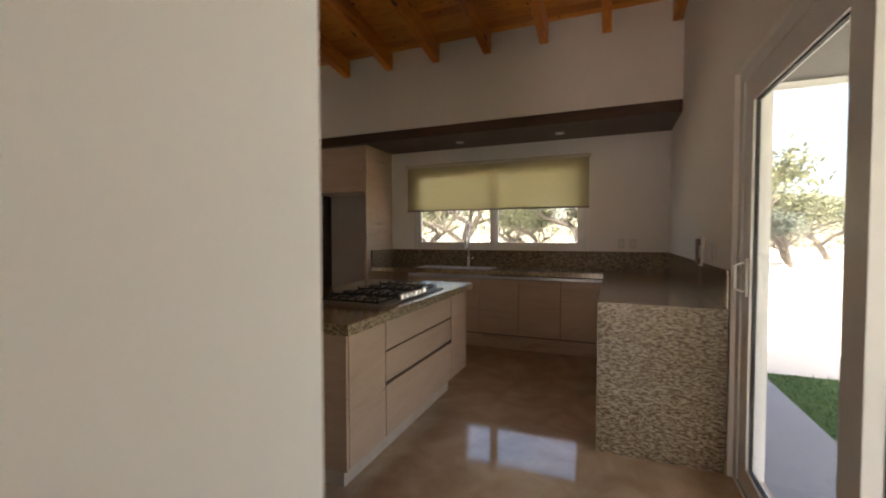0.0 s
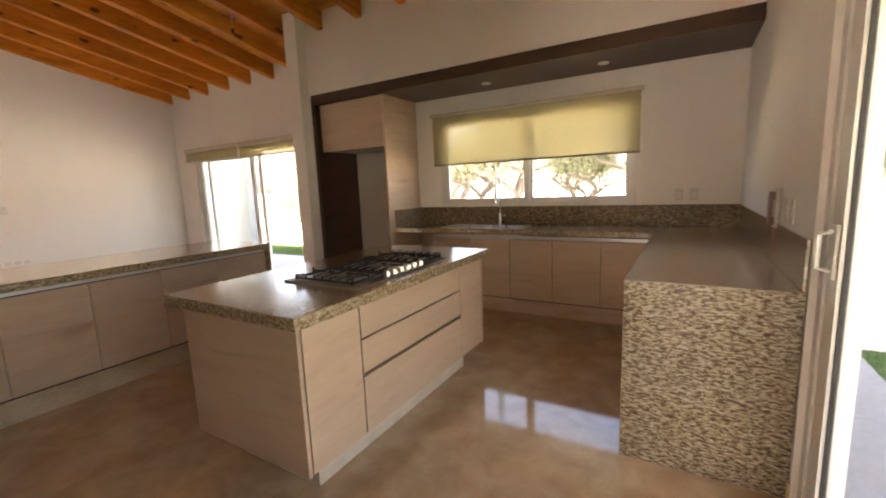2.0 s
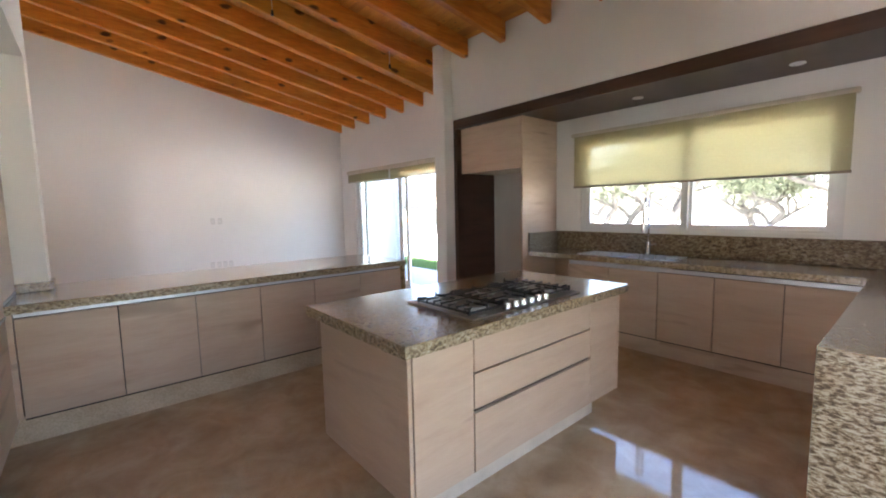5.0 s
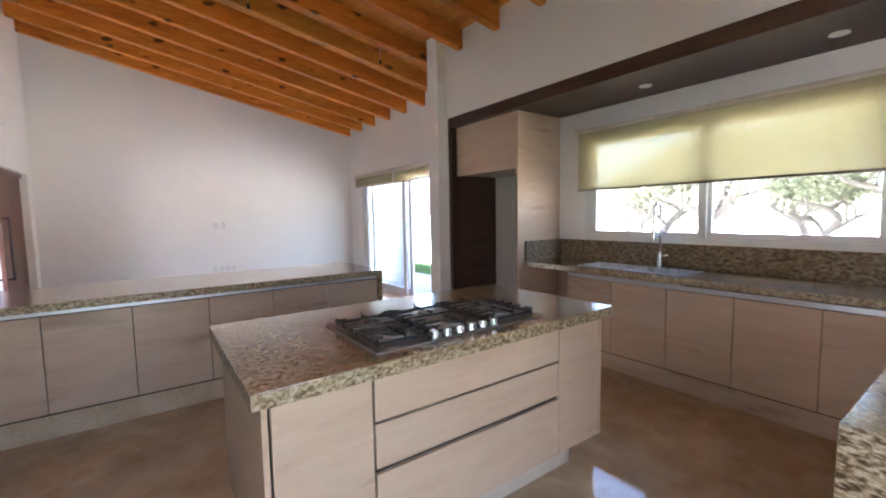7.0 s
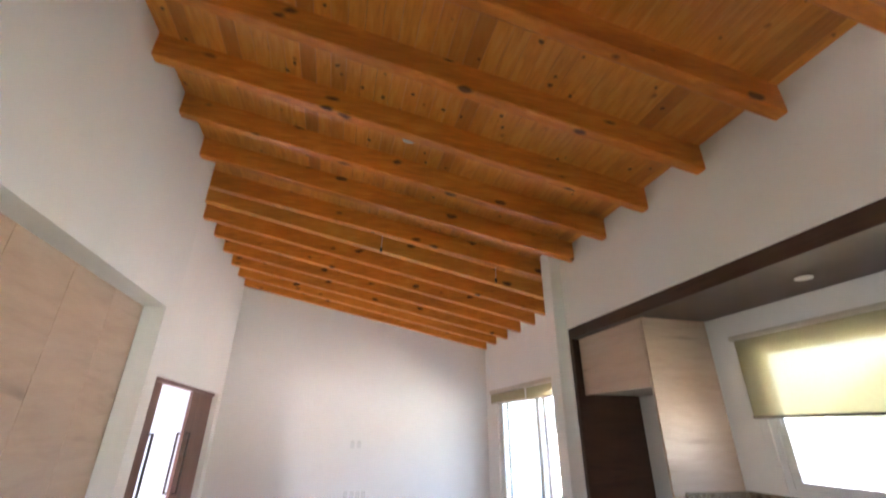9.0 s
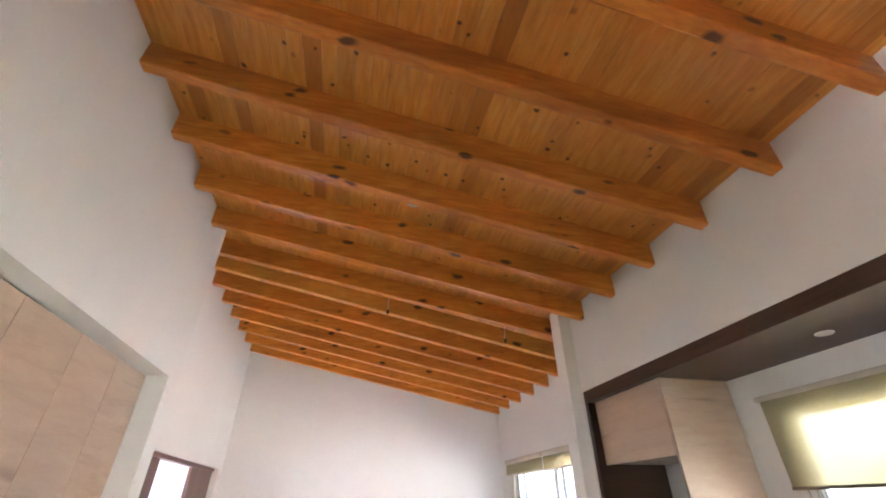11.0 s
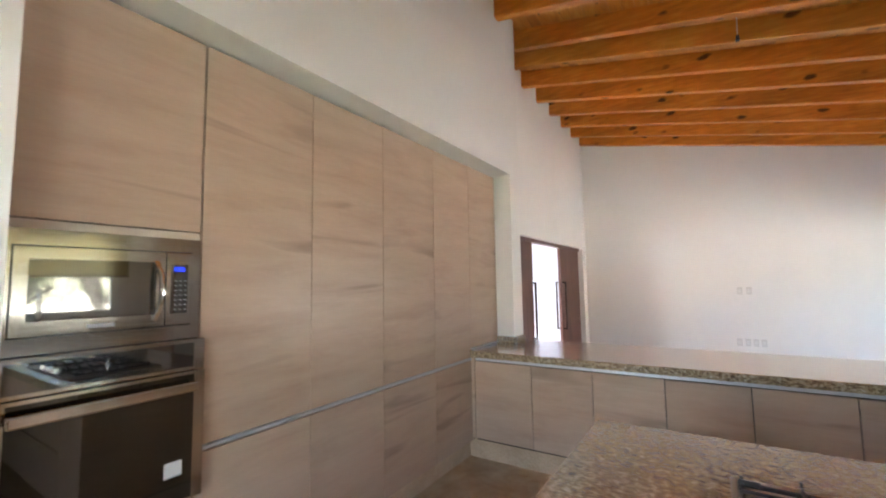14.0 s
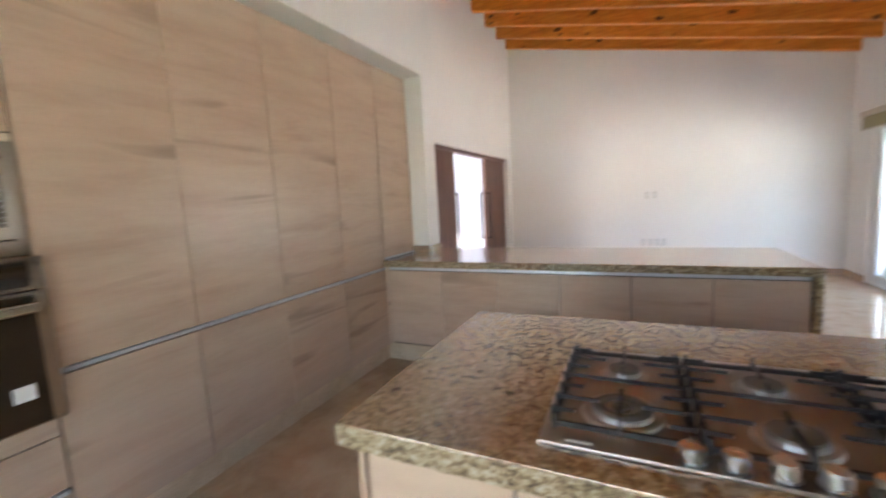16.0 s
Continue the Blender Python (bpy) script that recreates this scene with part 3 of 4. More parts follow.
part("handle", tube(bmesh.new(), [(-5.97, Y_LIV + 0.09, 1.0), (-5.97, Y_LIV + 0.05, 1.0), (-5.97, Y_LIV + 0.05, 1.16), (-5.97, Y_LIV + 0.09, 1.16)], 0.008), M_PVC, ld)
for x0, x1, low in ((-7.92, -6.30, 2.035), (-6.29, -4.60, 2.02)):
    b2 = thing("roller_blind", ((x0 + x1) / 2, Y_LIV - 0.03, 2.27), "rolled-up beige screen blind over the sliding door", "blind", "living room blinds")
    part("head_rail", bx(x0, x1, Y_LIV - 0.075, Y_LIV - 0.002, 2.20, 2.275, bev=0.015), bpy.data.materials["beige_rail"], b2)
    part("cloth", bx(x0 + 0.02, x1 - 0.02, Y_LIV - 0.052, Y_LIV - 0.0508, low + 0.01, 2.21), M_CLOTH, b2)
    part("bottom_bar", bx(x0 + 0.015, x1 - 0.015, Y_LIV - 0.058, Y_LIV - 0.046, low - 0.01, low + 0.012, bev=0.004), bpy.data.materials["beige_rail"], b2)

# terrace sliding door
td = thing("door_2", (X_EAST + 0.07, (TD0 + TD1) / 2, 0), "white sliding glass door to the terrace, closed", "sliding door", kind="structure")
part("door_frame", turn_x(frame_bars(TD0, TD1, 0.0, TDTOP, -0.13, -0.025, 0.065, sill=0.025), X_EAST), M_PVC, td)
for y0, y1, dx in ((1.775, 2.925, 0.035), (0.675, 1.935, 0.085)):
    s = part("door_leaf", turn_x(frame_bars(y0, y1, 0.028, TDTOP - 0.06, -dx - 0.042, -dx, 0.13, sill=0.11), X_EAST), M_PVC, td)
    part("gasket", turn_x(frame_bars(y0 + 0.126, y1 - 0.126, 0.134, TDTOP - 0.186, -dx - 0.03, -dx - 0.012, 0.010), X_EAST), M_GASKET, s)
    part("pane", bx(X_EAST + dx + 0.018, X_EAST + dx + 0.024, y0 + 0.125, y1 - 0.125, 0.13, TDTOP - 0.185), M_GLASS, s)
h = part("handle_plate", bx(X_EAST + 0.022, X_EAST + 0.036, 2.815, 2.875, 1.02, 1.22, bev=0.005), M_PVC, td)
part("handle_grip", tube(bmesh.new(), [(X_EAST + 0.024, 2.845, 1.045), (X_EAST - 0.018, 2.845, 1.06), (X_EAST - 0.018, 2.845, 1.18), (X_EAST + 0.024, 2.845, 1.195)], 0.009), M_PVC, h)

# wide double door between living room and courtyard
dd = thing("door_3", ((DD0 + DD1) / 2, 0.24, 0), "brown wooden sliding double door standing half open", "double door", kind="structure")
part("header", bx(DD0, DD1, 0.185, 0.285, 2.055, 2.105, bev=0.003), M_DOOR, dd)
for x0, x1, hx in ((-5.69, DD1 + 0.0, -5.63), (DD0, -6.96, -7.02)):
    leaf = part("door_leaf", bx(x0, x1, 0.215, 0.258, 0.008, 2.055, bev=0.003), M_DOOR, dd)
    for hy, s in ((0.258, 1), (0.215, -1)):
        o = 0.055 * s
        bm = bmesh.new()
        box(bm, hx - 0.012, hx + 0.012, hy + o - 0.012 * s, hy + o + 0.012 * s, 0.72, 1.50, 0.002)
        box(bm, hx - 0.012, hx + 0.012, hy, hy + o, 0.72, 0.744, 0.002)
        box(bm, hx - 0.012, hx + 0.012, hy, hy + o, 1.476, 1.50, 0.002)
        part("handle", bm, M_BRONZE, leaf, "long dark bronze bar handle")

# ---- kitchen: island ----
def front(name, bounds, thing_, material=None):
    return part(name, bx(*bounds, bev=0.0015), material or M_OAK, thing_)


isl = thing("kitchen_island", (-1.5, 2.82, 0), "pale oak laminate kitchen island cabinet with wide drawers", "island cabinet")
part("carcass", bx(-1.915, -1.114, 1.957, 3.672, 0.18, 0.866), M_CARCASS, isl)
part("plinth", bx(-1.80, -1.225, 2.10, 3.60, 0.0, 0.18, bev=0.002), M_BOARD, isl, "pale stone-coloured recessed plinth")
part("end_panel", bx(-1.918, -1.090, 1.936, 1.955, 0.195, 0.866, bev=0.0015), M_OAK, isl)
part("end_panel", bx(-1.918, -1.090, 3.674, 3.692, 0.195, 0.866, bev=0.0015), M_OAK, isl)
part("back_panel", bx(-1.935, -1.917, 1.957, 3.672, 0.195, 0.866, bev=0.0015), M_OAK, isl)
front("door", (-1.112, -1.092, 1.965, 2.308, 0.198, 0.850), isl)
front("drawer_front", (-1.112, -1.092, 2.318, 3.334, 0.692, 0.850), isl)
front("drawer_front", (-1.112, -1.092, 2.318, 3.334, 0.512, 0.681), isl)
front("drawer_front", (-1.112, -1.092, 2.318, 3.334, 0.198, 0.490), isl)
front("door", (-1.112, -1.092, 3.340, 3.672, 0.198, 0.850), isl)
wt = thing("island_worktop", (-1.54, 2.82, 0.868), "polished brown and gold granite worktop on the island", "worktop")
part("slab", bx(-2.033, -1.057, 1.907, 3.746, 0.898, 0.920, bev=0.0015), M_GRANITE, wt)


def rough_edge(x0, x1, y0, y1, z0, z1, seed):
    """A cut stone edge strip with a slightly uneven face, along its longer side."""
    rn = random.Random(seed)
    bm = bmesh.new()
    along_x = (x1 - x0) > (y1 - y0)
    n = int(max(x1 - x0, y1 - y0) / 0.02)
    rows = []
    for k in range(n + 1):
        u = k / n
        ring_ = []
        for a, z in ((0, z0), (1, z0), (1, (z0 + z1) / 2), (1, z1), (0, z1), (0, (z0 + z1) / 2)):
            o = rn.uniform(-0.0016, 0.0016) if 0 < k < n else 0.0
            dz = rn.uniform(-0.0012, 0.0012) if z < z1 else 0.0
            p = (x0 + (x1 - x0) * u, (y0, y1)[a] + o, z + dz) if along_x else ((x0, x1)[a] + o, y0 + (y1 - y0) * u, z + dz)
            ring_.append(bm.verts.new(p))
        rows.append(ring_)
    for p, q in zip(rows, rows[1:]):
        for k in range(6):
            bm.faces.new((p[k], p[(k + 1) % 6], q[(k + 1) % 6], q[k]))
    bm.faces.new(rows[0])
    bm.faces.new(rows[-1][::-1])
    return bm


for k, (x0, x1, y0, y1) in enumerate(((-2.035, -1.055, 1.905, 1.935), (-2.035, -1.055, 3.718, 3.748), (-1.085, -1.055, 1.9355, 3.7175), (-2.035, -2.005, 1.9355, 3.7175))):
    part("edge_strip", rough_edge(x0, x1, y0, y1, 0.866, 0.9155, k), M_EDGE, wt, "rough cut golden granite edge")

# gas hob let into the worktop
M_BURNER = plain("burner_metal", (0.46, 0.45, 0.44), 0.34, 0.85, wear=0.05)
M_CAP = plain("grey_enamel", (0.13, 0.115, 0.10), 0.42)
hob = thing("gas_hob", (-1.41, 2.81, 0.92), "stainless steel six-burner gas hob with black iron grates", "hob")
bm = bx(-1.672, -1.132, 2.352, 3.275, 0.9205, 0.930, bev=0.003)
part("tray", bm, M_TRAY, hob)
part("well", bx(-1.64, -1.20, 2.378, 3.25, 0.932, 0.9335, bev=0.0005), M_TRAY, hob)
for cx in (-1.275, -1.49):
    for cy, r in ((2.505, 0.062 if cx > -1.4 else 0.042), (2.80, 0.052 if cx > -1.4 else 0.046), (3.10, 0.046 if cx > -1.4 else 0.052)):
        bm = bmesh.new()
        cyl(bm, (cx, cy, 0.9335), r * 1.36, 0.007, 32, r * 1.22, bev=0.0015)
        cyl(bm, (cx, cy, 0.9405), r * 1.02, 0.009, 32, r * 0.95, bev=0.002)
        br = part("burner", bm, M_BURNER, hob, smooth=True)
        bm = bmesh.new()
        if r > 0.06:
            ring(bm, (cx, cy, 0.953), r * 0.74, 0.014, flat=0.35)
            cyl(bm, (cx, cy, 0.9495), r * 0.36, 0.007, 24, r * 0.30, bev=0.002)
        else:
            cyl(bm, (cx, cy, 0.9495), r * 0.93, 0.006, 28, r * 0.84, bev=0.002)
        part("burner_cap", bm, M_CAP, br, smooth=True)
        if r > 0.06:
            part("burner_ring", ring(bmesh.new(), (cx, cy, 0.9395), r * 1.22, 0.008, flat=0.8), M_BURNER, hob, smooth=True)
for y0, y1 in ((2.372, 2.634), (2.648, 2.952), (2.966, 3.236)):
    bm = bmesh.new()
    x0, x1 = -1.600, -1.178
    zt = 0.966
    b = 0.005
    for y in (y0 + b, y1 - b):
        box(bm, x0, x1, y - b, y + b, zt - 0.026, zt - 0.016, 0.001)
    for x in (x0 + b, x1 - b):
        box(bm, x - b, x + b, y0, y1, zt - 0.026, zt - 0.016, 0.001)
    for y in (y0 + b, y1 - b):
        for x in (x0 + b, x1 - b):
            box(bm, x - b, x + b, y - b, y + b, 0.9335, zt, 0.001)
    ym = (y0 + y1) / 2
    n = 7
    for i in range(n):
        x = x0 + 0.03 + (x1 - x0 - 0.06) * i / (n - 1)
        for s in (-1, 1):
            ye = y0 if s < 0 else y1
            reach = (0.045, 0.088, 0.05, (y1 - y0) / 2, 0.05, 0.088, 0.045)[i]
            box(bm, x - 0.003, x + 0.003, min(ye, ye - s * reach), max(ye, ye - s * reach), zt - 0.008, zt, 0.001)
            box(bm, x - 0.0035, x + 0.0035, ye - 0.004, ye + 0.004, zt - 0.026, zt + 0.003, 0.001)
    for cx in (-1.275, -1.49):
        box(bm, cx - 0.062, cx - 0.022, ym - 0.0035, ym + 0.0035, zt - 0.010, zt, 0.001)
        box(bm, cx + 0.022, cx + 0.062, ym - 0.0035, ym + 0.0035, zt - 0.010, zt, 0.001)
    for x, s in ((x0 + b, 1), (x1 - b, -1)):
        box(bm, min(x, x + s * 0.09), max(x, x + s * 0.09), ym - 0.0035, ym + 0.0035, zt - 0.010, zt, 0.001)
        box(bm, x - 0.004, x + 0.004, ym - 0.0035, ym + 0.0035, zt - 0.022, zt + 0.012, 0.001)
    part("grate", bm, M_IRON, hob)
for i in range(6):
    y = 2.622 + 0.0655 * i
    bm = bmesh.new()
    cyl(bm, (-1.155, y, 0.932), 0.024, 0.004, 24)
    cyl(bm, (-1.155, y, 0.936), 0.0215, 0.027, 24, 0.0205, bev=0.003)
    k = part("knob", bm, M_CHROME, hob, smooth=True)
    part("knob_collar", ring(bmesh.new(), (-1.155, y, 0.933), 0.0225, 0.0025), M_IRON, k, smooth=True)
part("badge", bx(-1.150, -1.142, 2.405, 2.455, 0.932, 0.9335), M_PLASTIC, hob, "small white printed badge")

# ---- kitchen: breakfast bar with cupboards ----
XB = -3.335
SEAMS = [0.602, 1.105, 1.570, 2.037, 2.505, 2.972, 3.447]
for i, (a, b) in enumerate(zip(SEAMS, SEAMS[1:])):
    cab = thing("base_cabinet", (-3.62, (a + b) / 2, 0), "pale oak laminate base cabinet under the breakfast bar", "cabinet", "bar cabinets")
    part("carcass", bx(-3.93, XB - 0.021, a + 0.001, b - 0.001, 0.185, 0.868), M_CARCASS, cab)
    front("door", (XB - 0.020, XB, a + 0.003, b - 0.003, 0.203, 0.835), cab)
    part("plinth", bx(-3.85, XB - 0.105, 0.46 if i == 0 else a, b, 0.0, 0.185), M_PLINTH, cab, "mottled granite plinth")
    part("rail", bx(XB - 0.035, XB - 0.014, a, b, 0.842, 0.868), M_ALU, cab, "aluminium finger rail")
solid("bar_filler_panel", bx(XB - 0.02, XB, 0.548, 0.598, 0.203, 0.868, bev=0.001), M_OAK, "narrow pale oak filler panel in the corner", "panel")
bm = bx(-4.225, -3.318, 0.548, 3.500, 0.870, 0.922, bev=0.004)
bt = solid("bar_worktop", bm, M_GRANITE, "long polished granite bar top with a granite end leg", "worktop", at=(-3.76, 2.0, 0.868))
part("edge_strip", rough_edge(-3.330, -3.3165, 0.552, 3.499, 0.869, 0.917, 9), M_EDGE, bt, "cut granite edge")
part("end_leg", bx(-4.22, -3.321, 3.455, 3.498, 0.0, 0.868, bev=0.003), M_GRANITE, bt)
bm = bmesh.new()
box(bm, -3.873, -3.848, 0.560, 0.752, 0.923, 0.990, 0.002)
box(bm, -4.085, -3.873, 0.746, 0.768, 0.923, 0.990, 0.002)
solid("granite_upstand", bm, M_GRANITE, "low granite upstand round the foot of the wall", "upstand")

# ---- kitchen: sink run, peninsula, refrigerator niche ----
YF = 4.97
for a, b in zip([-2.298, -1.838, -1.363, -0.905, -0.440], [-1.838, -1.363, -0.905, -0.440, 0.02]):
    cab = thing("base_cabinet", ((a + b) / 2, 5.3, 0), "pale oak laminate base cabinet under the sink counter", "cabinet", "sink run cabinets")
    part("carcass", bx(a + 0.001, b - 0.001, YF + 0.021, 5.53, 0.17, 0.845 if a > -1.5 else 0.68), M_CARCASS, cab)
    front("door", (a + 0.003, b - 0.003, YF, YF + 0.02, 0.185, 0.822), cab)
    part("plinth", bx(a, b, YF + 0.09, YF + 0.11, 0.0, 0.17), M_OAK, cab)
    part("rail", bx(a, b, YF + 0.010, YF + 0.03, 0.828, 0.862), M_ALU, cab, "aluminium finger rail")
gap = thing("appliance_bay", (-2.58, 5.3, 0), "empty dark appliance bay beside the sink cabinets", "cabinet bay")
part("side_panel", bx(-2.316, -2.300, YF, 5.53, 0.0, 0.866), M_OAK, gap)
part("back_panel", bx(-2.834, -2.318, 5.50, 5.53, 0.0, 0.866), M_OAK, gap)
for a, b in zip([3.06, 3.53, 4.00, 4.47], [3.53, 4.00, 4.47, 4.94]):
    cab = thing("base_cabinet", (0.35, (a + b) / 2, 0), "pale oak laminate base cabinet in the peninsula", "cabinet", "peninsula cabinets")
    part("carcass", bx(0.056, 0.66, a + 0.001, b - 0.001, 0.17, 0.862), M_CARCASS, cab)
    front("door", (0.035, 0.055, a + 0.003, b - 0.003, 0.185, 0.822), cab)
    part("plinth", bx(0.13, 0.15, a, b, 0.0, 0.17), M_OAK, cab)
    part("rail", bx(0.045, 0.062, a, b, 0.828, 0.862), M_ALU, cab, "aluminium finger rail")

SK0, SK1, SKY0, SKY1 = -2.24, -1.29, 5.08, 5.41
top = thing("counter_worktop", (-1.0, 5.3, 0.875), "speckled granite counter with upstand running round the corner", "worktop")
bm = bmesh.new()
Z0, Z1 = 0.876, 0.926
xs, ys = [-2.834, SK0, SK1, 0.0, 0.677], [3.0, YF - 0.03, SKY0, SKY1, 5.538]
grid = {}
def vert(i, j, z):
    if (i, j, z) not in grid:
        grid[i, j, z] = bm.verts.new((xs[i], ys[j], z))
    return grid[i, j, z]
cells = {(i, j) for i in range(4) for j in range(1, 4)} - {(1, 2)} | {(3, 0)}
for i, j in cells:
    for z in (Z0, Z1):
        bm.faces.new([vert(i, j, z), vert(i + 1, j, z), vert(i + 1, j + 1, z), vert(i, j + 1, z)])
    for di, dj, e in ((-1, 0, ((0, 1), (0, 0))), (1, 0, ((1, 0), (1, 1))), (0, -1, ((0, 0), (1, 0))), (0, 1, ((1, 1), (0, 1)))):
        if (i + di, j + dj) not in cells:
            (a, b), (c, d) = e
            bm.faces.new([vert(i + a, j + b, Z0), vert(i + c, j + d, Z0), vert(i + c, j + d, Z1), vert(i + a, j + b, Z1)])
part("slab", bm, M_GRANITE, top)
part("waterfall_end", bx(-0.003, 0.6775, 2.996, 3.046, 0.0, 0.9245, bev=0.002), M_GRANITE_S, top, "speckled granite end panel down to the floor")
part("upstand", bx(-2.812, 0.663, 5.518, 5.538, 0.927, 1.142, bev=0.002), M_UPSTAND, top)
part("upstand", bx(0.664, 0.677, 3.003, 5.538, 0.927, 1.142, bev=0.002), M_GRANITE, top)
part("upstand", bx(-2.834, -2.813, 4.945, 5.538, 0.927, 1.142, bev=0.002), M_GRANITE_S, top)

sink = thing("kitchen_sink", (-1.8, 5.32, 0.76), "stainless steel double-bowl sink with a slim rim", "sink")
for x0, x1 in ((SK0 + 0.005, -1.775), (-1.755, SK1 - 0.005)):
    bm = bx(x0, x1, SKY0 + 0.005, SKY1 - 0.005, 0.765, 0.958, bev=0.03)
    bmesh.ops.delete(bm, geom=[f for f in bm.faces if f.calc_center_median().z > 0.9262], context="FACES")
    bw = part("bowl", bm, M_SINK, sink, smooth=True)
    part("drain", cyl(bmesh.new(), ((x0 + x1) / 2, 5.245, 0.766), 0.04, 0.004, 24), M_CHROME, bw)
bm = bmesh.new()
for x0, x1, y0, y1 in ((SK0 - 0.016, SK1 + 0.016, SKY0 - 0.016, SKY0 + 0.007), (SK0 - 0.016, SK1 + 0.016, SKY1 - 0.007, SKY1 + 0.016), (SK0 - 0.016, SK0 + 0.007, SKY0 + 0.0075, SKY1 - 0.0075),
                       (SK1 - 0.007, SK1 + 0.016, SKY0 + 0.0075, SKY1 - 0.0075), (-1.780, -1.750, SKY0 + 0.0075, SKY1 - 0.0075)):
    box(bm, x0, x1, y0, y1, 0.9265, 0.9305, 0.0015)
part("rim", bm, M_SINK, sink)
fx, fy = -1.665, 5.460
tap = thing("spring_tap", (fx, fy, 0.926), "tall chrome spring-neck kitchen tap", "tap")
bm = bmesh.new()
cyl(bm, (fx, fy, 0.926), 0.028, 0.010, 24, bev=0.002)
cyl(bm, (fx, fy, 0.936), 0.027, 0.13, 24, bev=0.003)
part("body", bm, M_CHROME, tap, smooth=True)
arc = [(fx, fy, 1.06), (fx, fy, 1.36)] + [(fx, fy - 0.06 + 0.06 * math.cos(a), 1.41 + 0.10 * math.sin(a)) for a in (math.pi * k / 12 for k in range(13))] + [(fx, fy - 0.12, 1.30)]
part("neck", tube(bmesh.new(), arc, 0.010, 10), M_CHROME, tap, smooth=True)
coil, turns = [], 30
for k in range(turns * 10 + 1):
    u = k / (turns * 10) * (len(arc) - 1)
    i = min(int(u), len(arc) - 2)
    p, q = Vector(arc[i]), Vector(arc[i + 1])
    d = (q - p).normalized()
    side, a = Vector((1, 0, 0)), k * 2 * math.pi / 10
    coil.append(p.lerp(q, u - i) + 0.0140 * (math.cos(a) * side + math.sin(a) * d.cross(side)))
part("spring", tube(bmesh.new(), coil, 0.0028, 5), M_CHROME, tap, smooth=True)
part("spray_head", cyl(bmesh.new(), (fx, fy - 0.12, 1.17), 0.022, 0.14, 20, 0.016, bev=0.004), M_CHROME, tap, smooth=True)
part("holder_arm", tube(bmesh.new(), [(fx, fy, 1.20), (fx, fy - 0.06, 1.215), (fx, fy - 0.118, 1.22)], 0.006), M_CHROME, tap, smooth=True)
part("lever", tube(bmesh.new(), [(fx + 0.015, fy, 1.03), (fx + 0.05, fy - 0.01, 1.035), (fx + 0.085, fy - 0.02, 1.05)], 0.007), M_CHROME, tap, smooth=True)

# tall refrigerator housing with the bridge cupboard
niche = thing("niche_lining", (-1.6, 5.2, 2.57), "dark walnut lining under the bulkhead and down the niche side", "panelling", kind="structure")
part("soffit_board", bx(-3.928, X_EAST - 0.003, Y_BULK + 0.028, Y_BACK - 0.003, 2.496, 2.514), M_LINER, niche)
part("fascia_board", bx(-3.928, X_EAST - 0.003, Y_BULK + 0.002, Y_BULK + 0.026, 2.492, 2.608, bev=0.001), M_LINER, niche)
part("side_board", bx(-3.928, -3.868, Y_BULK + 0.002, Y_BULK + 0.03, 0.0, 2.490, bev=0.001), M_LINER, niche)
part("side_board", bx(-3.928, -3.900, Y_BULK + 0.031, Y_BACK - 0.02, 0.0, 2.494), M_LINER, niche)
house = thing("tall_cabinet", (-3.0, 5.2, 0), "tall pale oak refrigerator housing with an empty dark niche", "cabinet")
part("side_panel", bx(-2.860, -2.836, 4.845, Y_BACK - 0.022, 0.0, 2.493, bev=0.0015), M_OAK, house)
part("bridge_carcass", bx(-3.855, -2.864, 4.862, 5.51, 1.915, 2.49), M_BOARD, house)
part("bridge_door", bx(-3.862, -2.864, 4.842, 4.860, 1.905, 2.490, bev=0.0015), M_OAK, house)
part("inner_panel", bx(-2.878, -2.862, 4.862, Y_BACK - 0.022, 0.0, 1.913), M_BOARD, house, "pale inner side panel")

for x in (-1.685, -0.482):
    sp = thing("downlight", (x, 5.185, 2.494), "small round white recessed spotlight in the dark soffit", "spotlight", "soffit spotlights")
    part("ring", ring(bmesh.new(), (x, 5.185, 2.491), 0.042, 0.010, flat=0.7), M_PLASTIC, sp, smooth=True)
    part("lens", cyl(bmesh.new(), (x, 5.185, 2.489), 0.036, 0.005, 24), M_PLASTIC, sp)

# ---- kitchen: wall of tall cupboards with oven ----
YD = 0.570
LINE = 0.85
PX = [-1.070, -1.637, -2.207, -2.790, -3.340, -3.868]
for i, (a, b) in enumerate(zip(PX, PX[1:])):
    cab = thing("pantry_cabinet", ((a + b) / 2, 0.25, 0), "floor-to-niche pale oak laminate pantry cupboard", "cabinet", "pantry cupboards")
    part("carcass", bx(b + 0.001, a - 0.001, -0.09, YD - 0.021, 0.17, 2.535), M_CARCASS, cab)
    front("upper_door", (b + 0.0025, a - 0.0025, YD - 0.02, YD, LINE + 0.014 if i < 4 else 0.945, 2.545), cab)
    front("lower_door", (b + 0.0025, a - 0.0025, YD - 0.02, YD, 0.178, LINE - 0.014), cab)
    part("plinth", bx(b, a, YD - 0.105, YD - 0.085, 0.0, 0.17), M_PLINTH, cab, "mottled granite plinth")
    part("rail", bx(b, a, YD - 0.018, YD + 0.004, LINE - 0.006, LINE + 0.010) if i < 4 else bx(b, a, YD - 0.018, YD + 0.004, 0.928, 0.942), M_ALU, cab, "aluminium finger rail")
ov = thing("oven_cabinet", (-0.79, 0.25, 0), "pale oak laminate tall housing round the built-in oven", "cabinet")
OX0, OX1 = -1.066, -0.476
part("carcass", bx(OX0, OX1, -0.09, 0.02, 0.17, 2.535), M_CARCASS, ov)
front("upper_door", (OX0 + 0.003, OX1 - 0.002, YD - 0.02, YD, 1.729, 2.545), ov)
